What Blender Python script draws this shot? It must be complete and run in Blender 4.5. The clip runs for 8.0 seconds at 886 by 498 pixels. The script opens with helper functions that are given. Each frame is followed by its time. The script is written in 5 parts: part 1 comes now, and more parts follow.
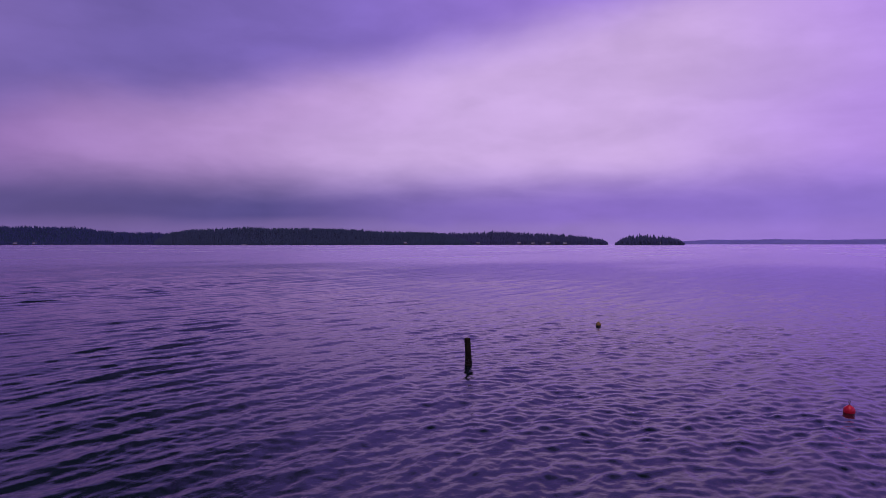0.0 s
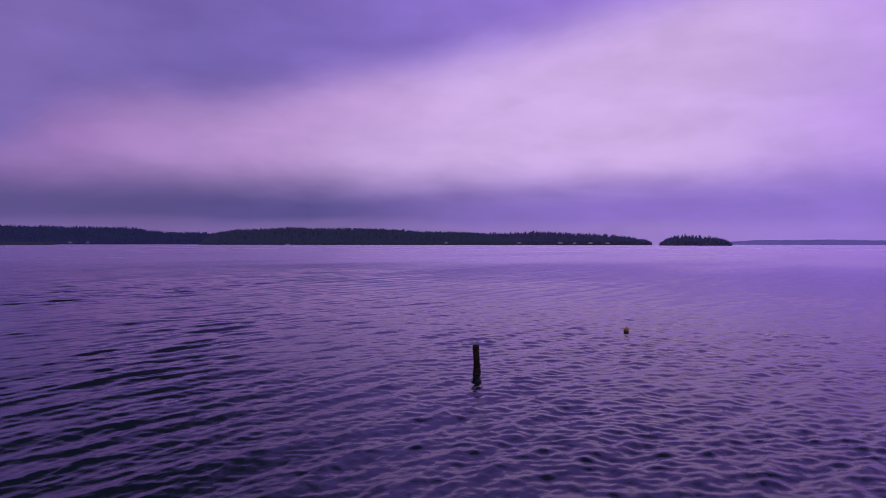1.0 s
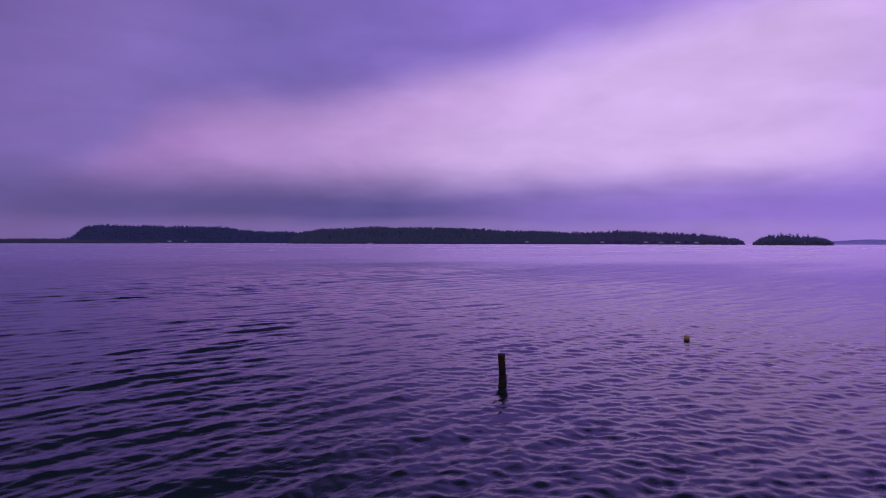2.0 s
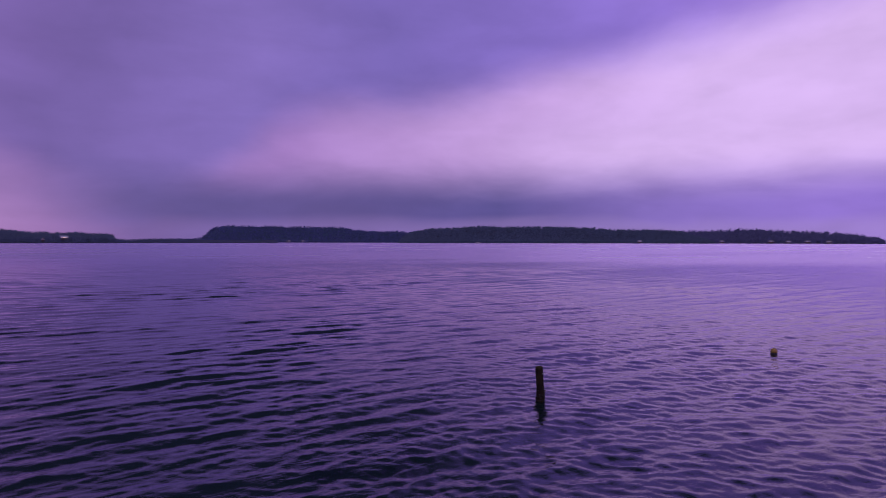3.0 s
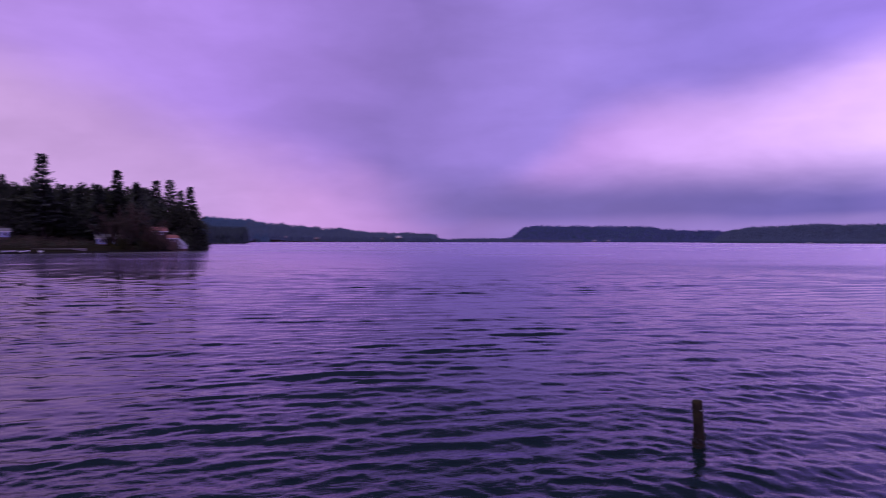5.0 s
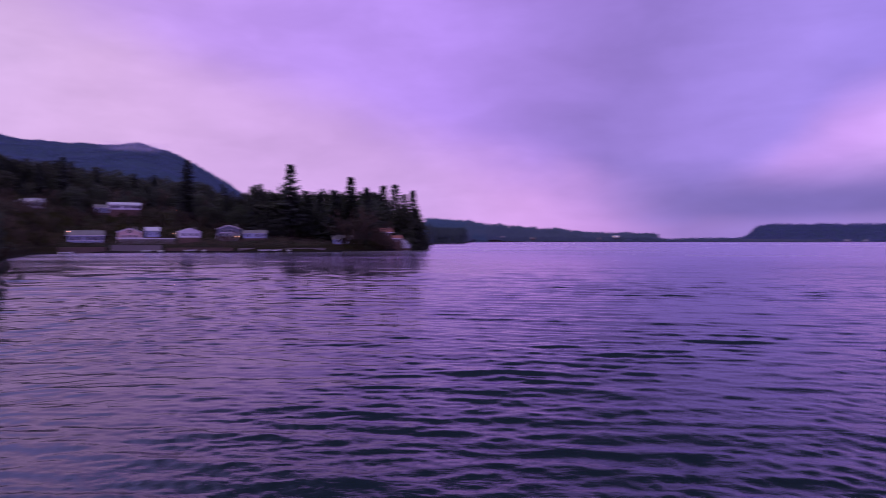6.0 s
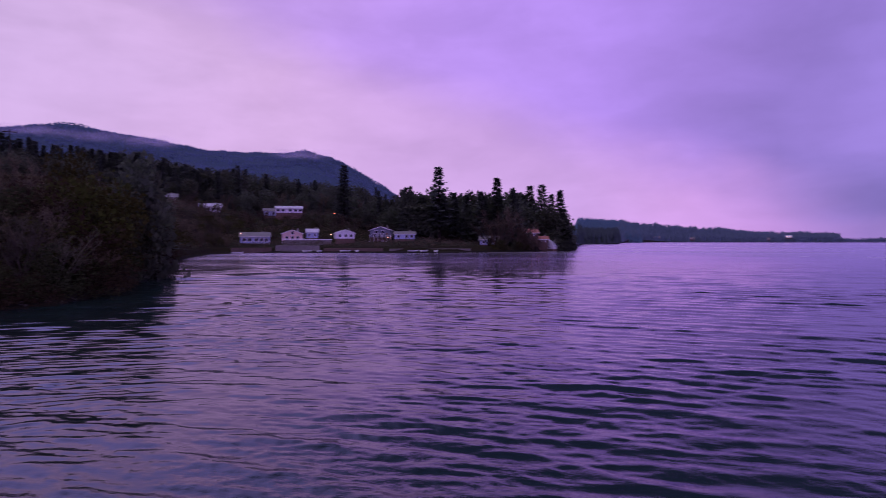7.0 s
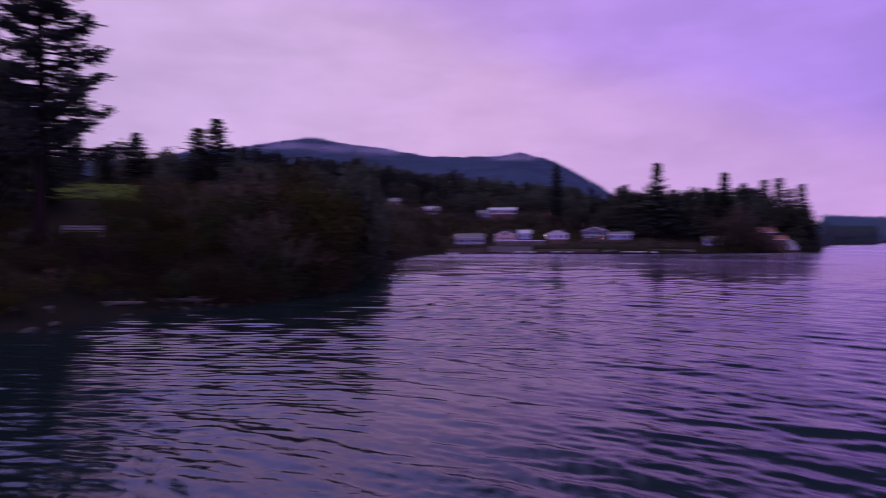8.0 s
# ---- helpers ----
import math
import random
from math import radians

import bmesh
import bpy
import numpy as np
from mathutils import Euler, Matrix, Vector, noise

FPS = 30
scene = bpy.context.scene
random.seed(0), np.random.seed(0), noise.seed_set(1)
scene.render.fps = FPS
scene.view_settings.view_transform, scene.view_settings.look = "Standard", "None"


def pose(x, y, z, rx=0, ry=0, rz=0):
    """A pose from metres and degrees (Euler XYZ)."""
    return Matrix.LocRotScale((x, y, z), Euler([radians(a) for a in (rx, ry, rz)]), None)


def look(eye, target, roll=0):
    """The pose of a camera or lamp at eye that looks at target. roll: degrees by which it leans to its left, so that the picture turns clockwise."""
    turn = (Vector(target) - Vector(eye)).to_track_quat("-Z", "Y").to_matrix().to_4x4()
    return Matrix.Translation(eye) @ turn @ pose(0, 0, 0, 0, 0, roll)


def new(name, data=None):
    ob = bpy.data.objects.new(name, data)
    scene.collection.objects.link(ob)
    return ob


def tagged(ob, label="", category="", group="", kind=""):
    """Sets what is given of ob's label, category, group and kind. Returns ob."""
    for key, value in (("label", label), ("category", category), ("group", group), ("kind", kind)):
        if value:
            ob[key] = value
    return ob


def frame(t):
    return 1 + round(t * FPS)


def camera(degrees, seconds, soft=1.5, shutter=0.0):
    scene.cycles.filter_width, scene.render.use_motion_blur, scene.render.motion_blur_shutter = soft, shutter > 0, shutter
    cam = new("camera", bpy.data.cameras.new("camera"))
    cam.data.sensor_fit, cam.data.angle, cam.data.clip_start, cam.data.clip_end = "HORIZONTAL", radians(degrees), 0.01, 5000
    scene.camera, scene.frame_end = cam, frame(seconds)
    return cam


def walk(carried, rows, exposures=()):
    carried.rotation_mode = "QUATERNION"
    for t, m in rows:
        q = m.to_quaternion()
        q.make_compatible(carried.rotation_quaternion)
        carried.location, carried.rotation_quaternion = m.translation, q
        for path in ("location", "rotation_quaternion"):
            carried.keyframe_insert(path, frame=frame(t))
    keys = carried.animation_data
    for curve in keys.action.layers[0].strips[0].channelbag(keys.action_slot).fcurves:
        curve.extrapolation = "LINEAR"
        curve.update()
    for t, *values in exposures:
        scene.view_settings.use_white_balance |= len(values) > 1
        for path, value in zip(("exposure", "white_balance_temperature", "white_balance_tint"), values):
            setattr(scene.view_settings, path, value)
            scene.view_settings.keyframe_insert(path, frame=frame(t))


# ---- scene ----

# the lens and the path: seconds, then x, y, z, tilt, lean, heading
PATH = [
    (0.0, (0.00, 0.00, 4.96, 89.53, 0.00, -0.00)),
    (0.5, (0.61, 0.81, 4.94, 89.52, -0.04, 1.22)),
    (1.0, (1.30, 1.83, 4.96, 89.53, -0.08, 3.53)),
    (1.5, (2.20, 2.91, 4.95, 89.49, -0.16, 6.76)),
    (3.0, (5.34, 5.89, 5.14, 89.36, -0.09, 19.84)),
    (3.5, (6.42, 6.82, 5.16, 89.34, -0.10, 25.54)),
    (4.0, (7.28, 8.44, 5.13, 89.34, -0.13, 31.39)),
    (5.3, (8.37, 12.16, 4.90, 89.25, -0.18, 51.21)),
    (5.5, (8.53, 12.43, 4.89, 89.25, -0.15, 54.93)),
    (5.7, (8.69, 12.69, 4.89, 89.24, -0.11, 58.07)),
    (5.9, (8.86, 12.94, 4.87, 89.23, -0.09, 61.77)),
    (6.0, (8.93, 13.12, 4.88, 89.22, -0.08, 64.30)),
    (6.5, (8.96, 14.47, 4.94, 89.24, -0.07, 71.86)),
    (7.0, (8.50, 15.48, 4.98, 89.25, -0.02, 77.21)),
    (7.2, (8.14, 15.59, 4.97, 89.24, 0.01, 79.31)),
    (7.5, (7.42, 15.63, 4.96, 89.26, 0.06, 82.62)),
    (7.7, (6.67, 15.92, 4.96, 89.27, 0.12, 84.88)),
    (7.8, (6.25, 16.12, 4.95, 89.29, 0.15, 88.18)),
    (8.0, (5.38, 16.53, 4.93, 89.36, 0.18, 95.51)),
]
cam = camera(67.3, 8.0, soft=0.5, shutter=0.5)
EXPOSURE = [(0.0, 0.0), (1.7, 0.1), (3.5, 0.28), (4.2, 0.45), (5.3, 0.90), (6.5, 0.97), (8.0, 0.85)]
walk(cam, [(t, pose(*p)) for t, p in PATH], EXPOSURE)


# ---- node helpers ----
class Nodes:
    """Short calls for building a node tree."""

    def __init__(self, tree):
        self.tree = tree
        tree.nodes.clear()

    def add(self, kind):
        return self.tree.nodes.new(kind)

    def wire(self, a, b):
        self.tree.links.new(a, b)

    def math(self, op, a, b=0.0, c=None):
        n = self.add("ShaderNodeMath")
        n.operation = op
        for i, v in enumerate((a, b) if c is None else (a, b, c)):
            if isinstance(v, (int, float)):
                n.inputs[i].default_value = v
            else:
                self.wire(v, n.inputs[i])
        return n.outputs[0]

    def span(self, v, a, b, c=0.0, d=1.0, smooth=True):
        n = self.add("ShaderNodeMapRange")
        n.interpolation_type = "SMOOTHSTEP" if smooth else "LINEAR"
        self.wire(v, n.inputs["Value"])
        for key, x in (("From Min", a), ("From Max", b), ("To Min", c), ("To Max", d)):
            n.inputs[key].default_value = x
        return n.outputs["Result"]

    def ramp(self, v, stops):
        n = self.add("ShaderNodeValToRGB")
        r = n.color_ramp
        while len(r.elements) < len(stops):
            r.elements.new(0.5)
        for e, (p, c) in zip(r.elements, stops):
            e.position, e.color = p, (*c, 1.0)
        self.wire(v, n.inputs[0])
        return n.outputs[0]

    def mix(self, f, a, b, mode="MIX"):
        n = self.add("ShaderNodeMix")
        n.data_type, n.blend_type = "RGBA", mode
        for i, v in ((0, f), (6, a), (7, b)):
            if isinstance(v, (int, float)):
                n.inputs[i].default_value = v
            elif isinstance(v, tuple):
                n.inputs[i].default_value = (*v, 1.0)
            else:
                self.wire(v, n.inputs[i])
        return n.outputs[2]

    def noise(self, vector, scale, detail=4.0, rough=0.55, stretch=None, warp=0.0):
        if stretch:
            m = self.add("ShaderNodeMapping")
            m.inputs["Scale"].default_value = stretch
            self.wire(vector, m.inputs["Vector"])
            vector = m.outputs[0]
        n = self.add("ShaderNodeTexNoise")
        n.inputs["Scale"].default_value = scale
        n.inputs["Detail"].default_value = detail
        n.inputs["Roughness"].default_value = rough
        n.inputs["Distortion"].default_value = warp
        self.wire(vector, n.inputs["Vector"])
        return n.outputs["Fac"]


# ---- sky: a low violet cloud deck with a bright gap towards the north-east ----
world = bpy.data.worlds.new("evening_sky")
scene.world = world
world.use_nodes = True
w = Nodes(world.node_tree)
coord = w.add("ShaderNodeTexCoord").outputs["Generated"]
sep = w.add("ShaderNodeSeparateXYZ")
w.wire(coord, sep.inputs[0])
sx, sy, sz = sep.outputs
deg = 57.29578
el0 = w.math("MULTIPLY", w.math("ARCSINE", sz), deg)
az0 = w.math("MULTIPLY", w.math("ARCTAN2", w.math("MULTIPLY", sx, -1.0), sy), deg)
n_big = w.noise(coord, 1.7, 2.0, 0.5, (1.0, 1.0, 2.2), 0.2)
n_mid = w.noise(coord, 4.0, 4.0, 0.5, (1.0, 1.0, 2.4), 0.3)
n_low = w.noise(coord, 5.0, 4.0, 0.5, (1.0, 1.0, 3.5), 0.3)
az = w.math("ADD", az0, w.math("MULTIPLY", w.math("SUBTRACT", n_big, 0.5), 26.0))
el = w.math("ADD", el0, w.math("MULTIPLY", w.math("SUBTRACT", n_mid, 0.5), 4.0))
el_low = w.math("ADD", el0, w.math("MULTIPLY", w.math("SUBTRACT", n_low, 0.5), 1.6))
az_n = w.span(az, -60.0, 150.0, smooth=False)


def azp(a):
    return (a + 60.0) / 210.0


# colour of the bright gap and of the deck, by compass direction
gap = w.ramp(az_n, [(azp(-60), (0.36, 0.22, 0.64)), (azp(-32), (0.48, 0.28, 0.80)), (azp(-14), (0.60, 0.41, 0.77)),
                    (azp(6), (0.60, 0.41, 0.77)), (azp(18), (0.49, 0.305, 0.65)), (azp(34), (0.34, 0.188, 0.50)), (azp(52), (0.39, 0.20, 0.48)),
                    (azp(70), (0.325, 0.193, 0.425)), (azp(92), (0.36, 0.23, 0.42)), (azp(118), (0.34, 0.235, 0.42)),
                    (azp(150), (0.29, 0.19, 0.37))])
deck = w.ramp(az_n, [(azp(-60), (0.24, 0.15, 0.56)), (azp(-25), (0.36, 0.21, 0.76)), (azp(-5), (0.29, 0.175, 0.64)),
                     (azp(12), (0.235, 0.152, 0.56)), (azp(26), (0.165, 0.115, 0.40)), (azp(38), (0.205, 0.138, 0.445)), (azp(50), (0.152, 0.098, 0.32)),
                     (azp(66), (0.250, 0.145, 0.47)), (azp(82), (0.28, 0.165, 0.46)), (azp(105), (0.31, 0.195, 0.44)),
                     (azp(150), (0.26, 0.17, 0.37))])
edge_r = w.math("SUBTRACT", w.math("MULTIPLY_ADD", az0, -0.18, 15.8), w.span(az0, 28.0, 50.0, 0.0, 7.0))
edge_l = w.math("MULTIPLY_ADD", az0, 0.31, -13.0)
cover = w.math("MINIMUM", w.span(w.math("SUBTRACT", el, edge_r), -2.8, 2.8), w.span(w.math("SUBTRACT", el, edge_l), -2.2, 4.6))
cover = w.math("MAXIMUM", cover, w.span(el0, 22.0, 34.0))
# streaks in both
blots = w.noise(coord, 13.0, 4.0, 0.55, (1.0, 1.0, 1.9), 0.2)
tone = w.math("MULTIPLY", w.span(n_low, 0.3, 0.7, 0.94, 1.06), w.span(blots, 0.3, 0.7, 0.97, 1.03))
sky = w.mix(cover, gap, deck)
# low dark cloud bank over the far shore
low_n = w.span(az0, -30.0, 30.0, smooth=False)
bank = w.math("MULTIPLY", w.span(el_low, 0.9, 2.4, 0.78, 1.0), w.span(el_low, 7.6, 3.0))
bank = w.math("MULTIPLY", bank, w.math("MULTIPLY", w.span(az0, 60.0, 40.0), w.span(az0, -120.0, -60.0)))
bank_col = w.ramp(low_n, [(0.0, (0.27, 0.165, 0.62)), (0.3, (0.25, 0.15, 0.56)), (0.55, (0.19, 0.123, 0.43)), (0.75, (0.088, 0.068, 0.25)), (1.0, (0.105, 0.075, 0.255))])
sky = w.mix(bank, sky, bank_col)
rim = w.math("MULTIPLY", w.span(el_low, 2.4, 0.6), w.math("MULTIPLY", w.span(az0, 46.0, 36.0), w.span(az0, -25.0, 12.0)))
sky = w.mix(w.math("MULTIPLY", rim, 0.75), sky, (0.18, 0.12, 0.36))
# unseen upper sky added for the water's reflections: dark north-west, bright either side
high = w.mix(w.span(az0, 79.0, 103.0), w.mix(w.span(az0, 0.0, 23.0), (0.34, 0.22, 0.86), (0.022, 0.020, 0.060)), (0.31, 0.27, 0.68))
high = w.mix(w.span(el0, 32.0, 50.0), high, (0.026, 0.025, 0.065))
sky = w.mix(w.span(w.math("SUBTRACT", el, w.span(az0, 16.0, -12.0, 0.0, 6.0)), 20.2, 23.2), sky, high)
sky = w.mix(1.0, sky, tone, "MULTIPLY")
# a trace of clear evening sky behind the clouds
nishita = w.add("ShaderNodeTexSky")
nishita.sky_type, nishita.sun_disc = "NISHITA", False
nishita.sun_elevation, nishita.sun_rotation = radians(75), radians(162)
blue = w.add("ShaderNodeBackground")
blue.inputs["Strength"].default_value = 0.05
w.wire(nishita.outputs[0], blue.inputs["Color"])
clouds = w.add("ShaderNodeBackground")
w.wire(sky, clouds.inputs["Color"])
both = w.add("ShaderNodeMixShader")
both.inputs[0].default_value = 0.96
w.wire(blue.outputs[0], both.inputs[1])
w.wire(clouds.outputs[0], both.inputs[2])
w.wire(both.outputs[0], w.add("ShaderNodeOutputWorld").inputs[0])

sun = new("sun", bpy.data.lights.new("sun", "SUN"))
sun.data.energy, sun.data.angle, sun.data.color = 0.5, radians(30), (1.0, 0.82, 0.95)
sun.matrix_world = look((0, 0, 0), (-0.08, 0.24, -0.96))


# ---- materials ----
def material(name, colour, rough=0.8, vary=0.25, scale=2.0, fine=20.0, bump=0.3, metal=0.0, second=None, spread=0.0, coat=0.0, sheen=0.5):
    """A surface with blotches and grain; second: a colour it wears or weathers to; spread: difference from piece to piece."""
    m = bpy.data.materials.new(name)
    m.use_nodes = True
    k = Nodes(m.node_tree)
    at = k.add("ShaderNodeTexCoord").outputs["Object"]
    big, small = k.noise(at, scale, 5.0, 0.6), k.noise(at, fine, 3.0, 0.6)
    col = k.mix(k.span(big, 0.38, 0.68), colour, second or tuple(c * (1 - vary) for c in colour))
    col = k.mix(k.span(small, 0.3, 0.7, 0.0, vary), col, tuple(min(1.0, c * 1.5) for c in colour))
    if spread:
        info = k.add("ShaderNodeObjectInfo").outputs["Random"]
        hsv = k.add("ShaderNodeHueSaturation")
        k.wire(k.span(info, 0, 1, 1 - spread, 1 + spread, False), hsv.inputs["Value"])
        k.wire(k.span(info, 0, 1, 0.5 + spread * 0.05, 0.5 - spread * 0.05, False), hsv.inputs["Hue"])
        k.wire(col, hsv.inputs["Color"])
        col = hsv.outputs[0]
    b = k.add("ShaderNodeBsdfPrincipled")
    k.wire(col, b.inputs["Base Color"])
    k.wire(k.span(small, 0.2, 0.8, max(0.02, rough - 0.1), min(1.0, rough + 0.1)), b.inputs["Roughness"])
    b.inputs["Metallic"].default_value = metal
    b.inputs["Coat Weight"].default_value = coat
    b.inputs["Specular IOR Level"].default_value = sheen
    if bump:
        n = k.add("ShaderNodeBump")
        n.inputs["Strength"].default_value = bump
        n.inputs["Distance"].default_value = 0.03
        k.wire(small, n.inputs["Height"])
        k.wire(n.outputs[0], b.inputs["Normal"])
    k.wire(b.outputs[0], k.add("ShaderNodeOutputMaterial").inputs[0])
    return m


def leafy(name, colour, second, spread=0.25):
    """Foliage: differs from clump to clump and from tree to tree."""
    m = bpy.data.materials.new(name)
    m.use_nodes = True
    k = Nodes(m.node_tree)
    geo = k.add("ShaderNodeNewGeometry")
    info = k.add("ShaderNodeObjectInfo").outputs["Random"]
    col = k.mix(geo.outputs["Random Per Island"], colour, second)
    hsv = k.add("ShaderNodeHueSaturation")
    k.wire(k.span(info, 0, 1, 1 - spread, 1 + spread, False), hsv.inputs["Value"])
    k.wire(k.span(info, 0, 1, 0.47, 0.53, False), hsv.inputs["Hue"])
    k.wire(col, hsv.inputs["Color"])
    b = k.add("ShaderNodeBsdfPrincipled")
    b.inputs["Roughness"].default_value = 0.8
    b.inputs["Specular IOR Level"].default_value = 0.05
    thin = k.add("ShaderNodeBsdfTranslucent")
    both = k.add("ShaderNodeMixShader")
    both.inputs[0].default_value = 0.4
    k.wire(hsv.outputs[0], b.inputs["Base Color"])
    k.wire(hsv.outputs[0], thin.inputs["Color"])
    k.wire(b.outputs[0], both.inputs[1])
    k.wire(thin.outputs[0], both.inputs[2])
    k.wire(both.outputs[0], k.add("ShaderNodeOutputMaterial").inputs[0])
    return m


def glowing(name, colour, strength):
    m = bpy.data.materials.new(name)
    m.use_nodes = True
    k = Nodes(m.node_tree)
    e = k.add("ShaderNodeEmission")
    e.inputs["Color"].default_value = (*colour, 1.0)
    e.inputs["Strength"].default_value = strength
    k.wire(e.outputs[0], k.add("ShaderNodeOutputMaterial").inputs[0])
    return m


def water_material():
    """Sea water: dark green depth, clear gloss, fine wind ripples; further out the unresolved wavelets blur the mirror."""
    m = bpy.data.materials.new("sea_water")
    m.use_nodes = True
    k = Nodes(m.node_tree)
    place = k.add("ShaderNodeNewGeometry").outputs["Position"]
    turned = k.add("ShaderNodeMapping")
    turned.vector_type = "TEXTURE"
    turned.inputs["Rotation"].default_value = (0, 0, radians(60))
    k.wire(place, turned.inputs["Vector"])
    at = turned.outputs[0]
    a = k.noise(at, 2.4, 3.0, 0.55, (0.5, 1.3, 1.0), 0.4)
    b2 = k.noise(at, 7.0, 3.0, 0.55, (0.6, 1.2, 1.0), 0.4)
    c2 = k.noise(at, 0.5, 3.0, 0.55, (0.3, 1.4, 1.0), 0.5)
    b2 = k.math("SUBTRACT", 1.0, k.math("ABSOLUTE", k.math("MULTIPLY_ADD", b2, 2.0, -1.0)))
    height = k.math("MULTIPLY_ADD", c2, 1.2, k.math("MULTIPLY_ADD", b2, 0.16, k.math("MULTIPLY", a, 0.40)))
    bmp = k.add("ShaderNodeBump")
    bmp.inputs["Distance"].default_value = 0.045
    k.wire(height, bmp.inputs["Height"])
    far = k.add("ShaderNodeVectorMath")
    far.operation = "LENGTH"
    k.wire(place, far.inputs[0])
    side = k.add("ShaderNodeSeparateXYZ")
    k.wire(place, side.inputs[0])
    lee = k.math("MAXIMUM", k.span(side.outputs[0], -14.0, 0.0, 0.35, 1.0), k.span(far.outputs["Value"], 80.0, 140.0, 0.0, 1.0))
    lee = k.math("MULTIPLY", lee, k.span(far.outputs["Value"], 250.0, 600.0, 1.0, 0.0))
    k.wire(k.math("MULTIPLY", lee, k.span(far.outputs["Value"], 25.0, 160.0, 1.0, 0.25, False)), bmp.inputs["Strength"])
    rough = k.span(far.outputs["Value"], 30.0, 230.0, 0.02, 0.23, False)
    gust = k.noise(at, 0.02, 4.0, 0.6, (0.4, 1.3, 1.0), 0.5)
    rough = k.math("MULTIPLY", rough, k.span(gust, 0.3, 0.7, 0.75, 1.25))
    body = k.add("ShaderNodeBsdfDiffuse")
    body.inputs["Color"].default_value = (0.007, 0.018, 0.019, 1)
    k.wire(bmp.outputs[0], body.inputs["Normal"])
    shine = k.add("ShaderNodeBsdfGlossy")
    shine.inputs["Color"].default_value = (0.89, 0.81, 1.0, 1)
    k.wire(rough, shine.inputs["Roughness"])
    k.wire(bmp.outputs[0], shine.inputs["Normal"])
    fresnel = k.add("ShaderNodeFresnel")
    fresnel.inputs["IOR"].default_value = 1.48
    k.wire(bmp.outputs[0], fresnel.inputs["Normal"])
    both = k.add("ShaderNodeMixShader")
    k.wire(fresnel.outputs[0], both.inputs[0])
    k.wire(body.outputs[0], both.inputs[1])
    k.wire(shine.outputs[0], both.inputs[2])
    k.wire(both.outputs[0], k.add("ShaderNodeOutputMaterial").inputs[0])
    return m


WATER = water_material()
FIR = leafy("fir_needles", (0.066, 0.078, 0.070), (0.084, 0.098, 0.082))
CEDAR = leafy("cedar_sprays", (0.068, 0.080, 0.060), (0.088, 0.100, 0.068))
# distance haze painted in: paler and bluer than the near firs
FAR_FIR = leafy("haze_tinted_conifers", (0.105, 0.130, 0.220), (0.140, 0.165, 0.275), 0.1)
# thick horizon haze painted as pale violet needles
HAZE_FIR = leafy("horizon_haze_conifers", (0.33, 0.31, 0.66), (0.35, 0.32, 0.70), 0.05)
# weaker haze blue put into the needles of the nearer spit
MID_FIR = leafy("haze_tinted_spit_conifers", (0.050, 0.060, 0.088), (0.074, 0.088, 0.120), 0.1)
# blue of the air's haze is put into the mountain needles
HILL_FIR = leafy("hazed_mountain_conifers", (0.095, 0.145, 0.250), (0.100, 0.152, 0.260), 0.03)
TWIG = leafy("bare_twigs", (0.062, 0.055, 0.043), (0.105, 0.094, 0.074))
RUSSET = leafy("russet_shrub", (0.095, 0.076, 0.056), (0.145, 0.115, 0.085))
IVY = leafy("broad_leaves", (0.034, 0.036, 0.010), (0.062, 0.062, 0.018))
THICKET = leafy("dark_thicket_leaves", (0.030, 0.034, 0.018), (0.054, 0.062, 0.030))
BRAMBLE = leafy("bramble_stems", (0.026, 0.018, 0.012), (0.050, 0.035, 0.023))
BARK = material("fir_bark", (0.016, 0.012, 0.010), 0.9, 0.4, 1.5, 9.0, 0.8, sheen=0.08)
PILE = material("wet_piling_wood", (0.020, 0.016, 0.011), 0.9, 0.5, 3.0, 30.0, 0.8, second=(0.050, 0.044, 0.016), sheen=0.12)
WEED = material("barnacle_crust", (0.022, 0.022, 0.018), 0.7, 0.5, 6.0, 60.0, 1.0)
RED = material("red_buoy_plastic", (0.95, 0.016, 0.05), 0.35, 0.2, 4.0, 30.0, 0.1)
YELLOW = material("faded_yellow_plastic", (0.34, 0.22, 0.04), 0.45, 0.3, 5.0, 40.0, 0.1, second=(0.22, 0.13, 0.03))
RUBBER = material("fouled_rubber_and_float_shade", (0.025, 0.022, 0.020), 0.7, 0.3, 6.0, 40.0, 0.4)
STEEL = material("galvanised_steel", (0.30, 0.30, 0.31), 0.45, 0.3, 8.0, 60.0, 0.1, metal=0.9)
SOIL = material("leaf_litter_soil", (0.017, 0.014, 0.009), 0.95, 0.4, 0.15, 2.5, 0.8, second=(0.015, 0.017, 0.006), sheen=0.05)
# far ground, with haze blue mixed into its colour
FAR_SOIL = material("haze_tinted_forest_floor", (0.055, 0.068, 0.11), 0.95, 0.3, 0.01, 0.08, 0.0, sheen=0.05)
# the same haze blue in the slope beneath them
HILL_SOIL = material("hazed_mountain_slope", (0.042, 0.068, 0.118), 0.95, 0.12, 0.006, 0.06, 0.0, sheen=0.05)
# pale violet haze colour for the hills' ground
HAZE_SOIL = material("horizon_haze_slope", (0.34, 0.31, 0.68), 0.95, 0.1, 0.006, 0.06, 0.0, sheen=0.05)
BEACH = material("wet_shingle", (0.011, 0.010, 0.008), 0.95, 0.5, 0.8, 9.0, 1.0, second=(0.007, 0.006, 0.005), sheen=0.08)
LAWN = material("winter_lawn", (0.055, 0.085, 0.004), 0.9, 0.3, 0.3, 8.0, 0.5, second=(0.035, 0.055, 0.004), sheen=0.1)
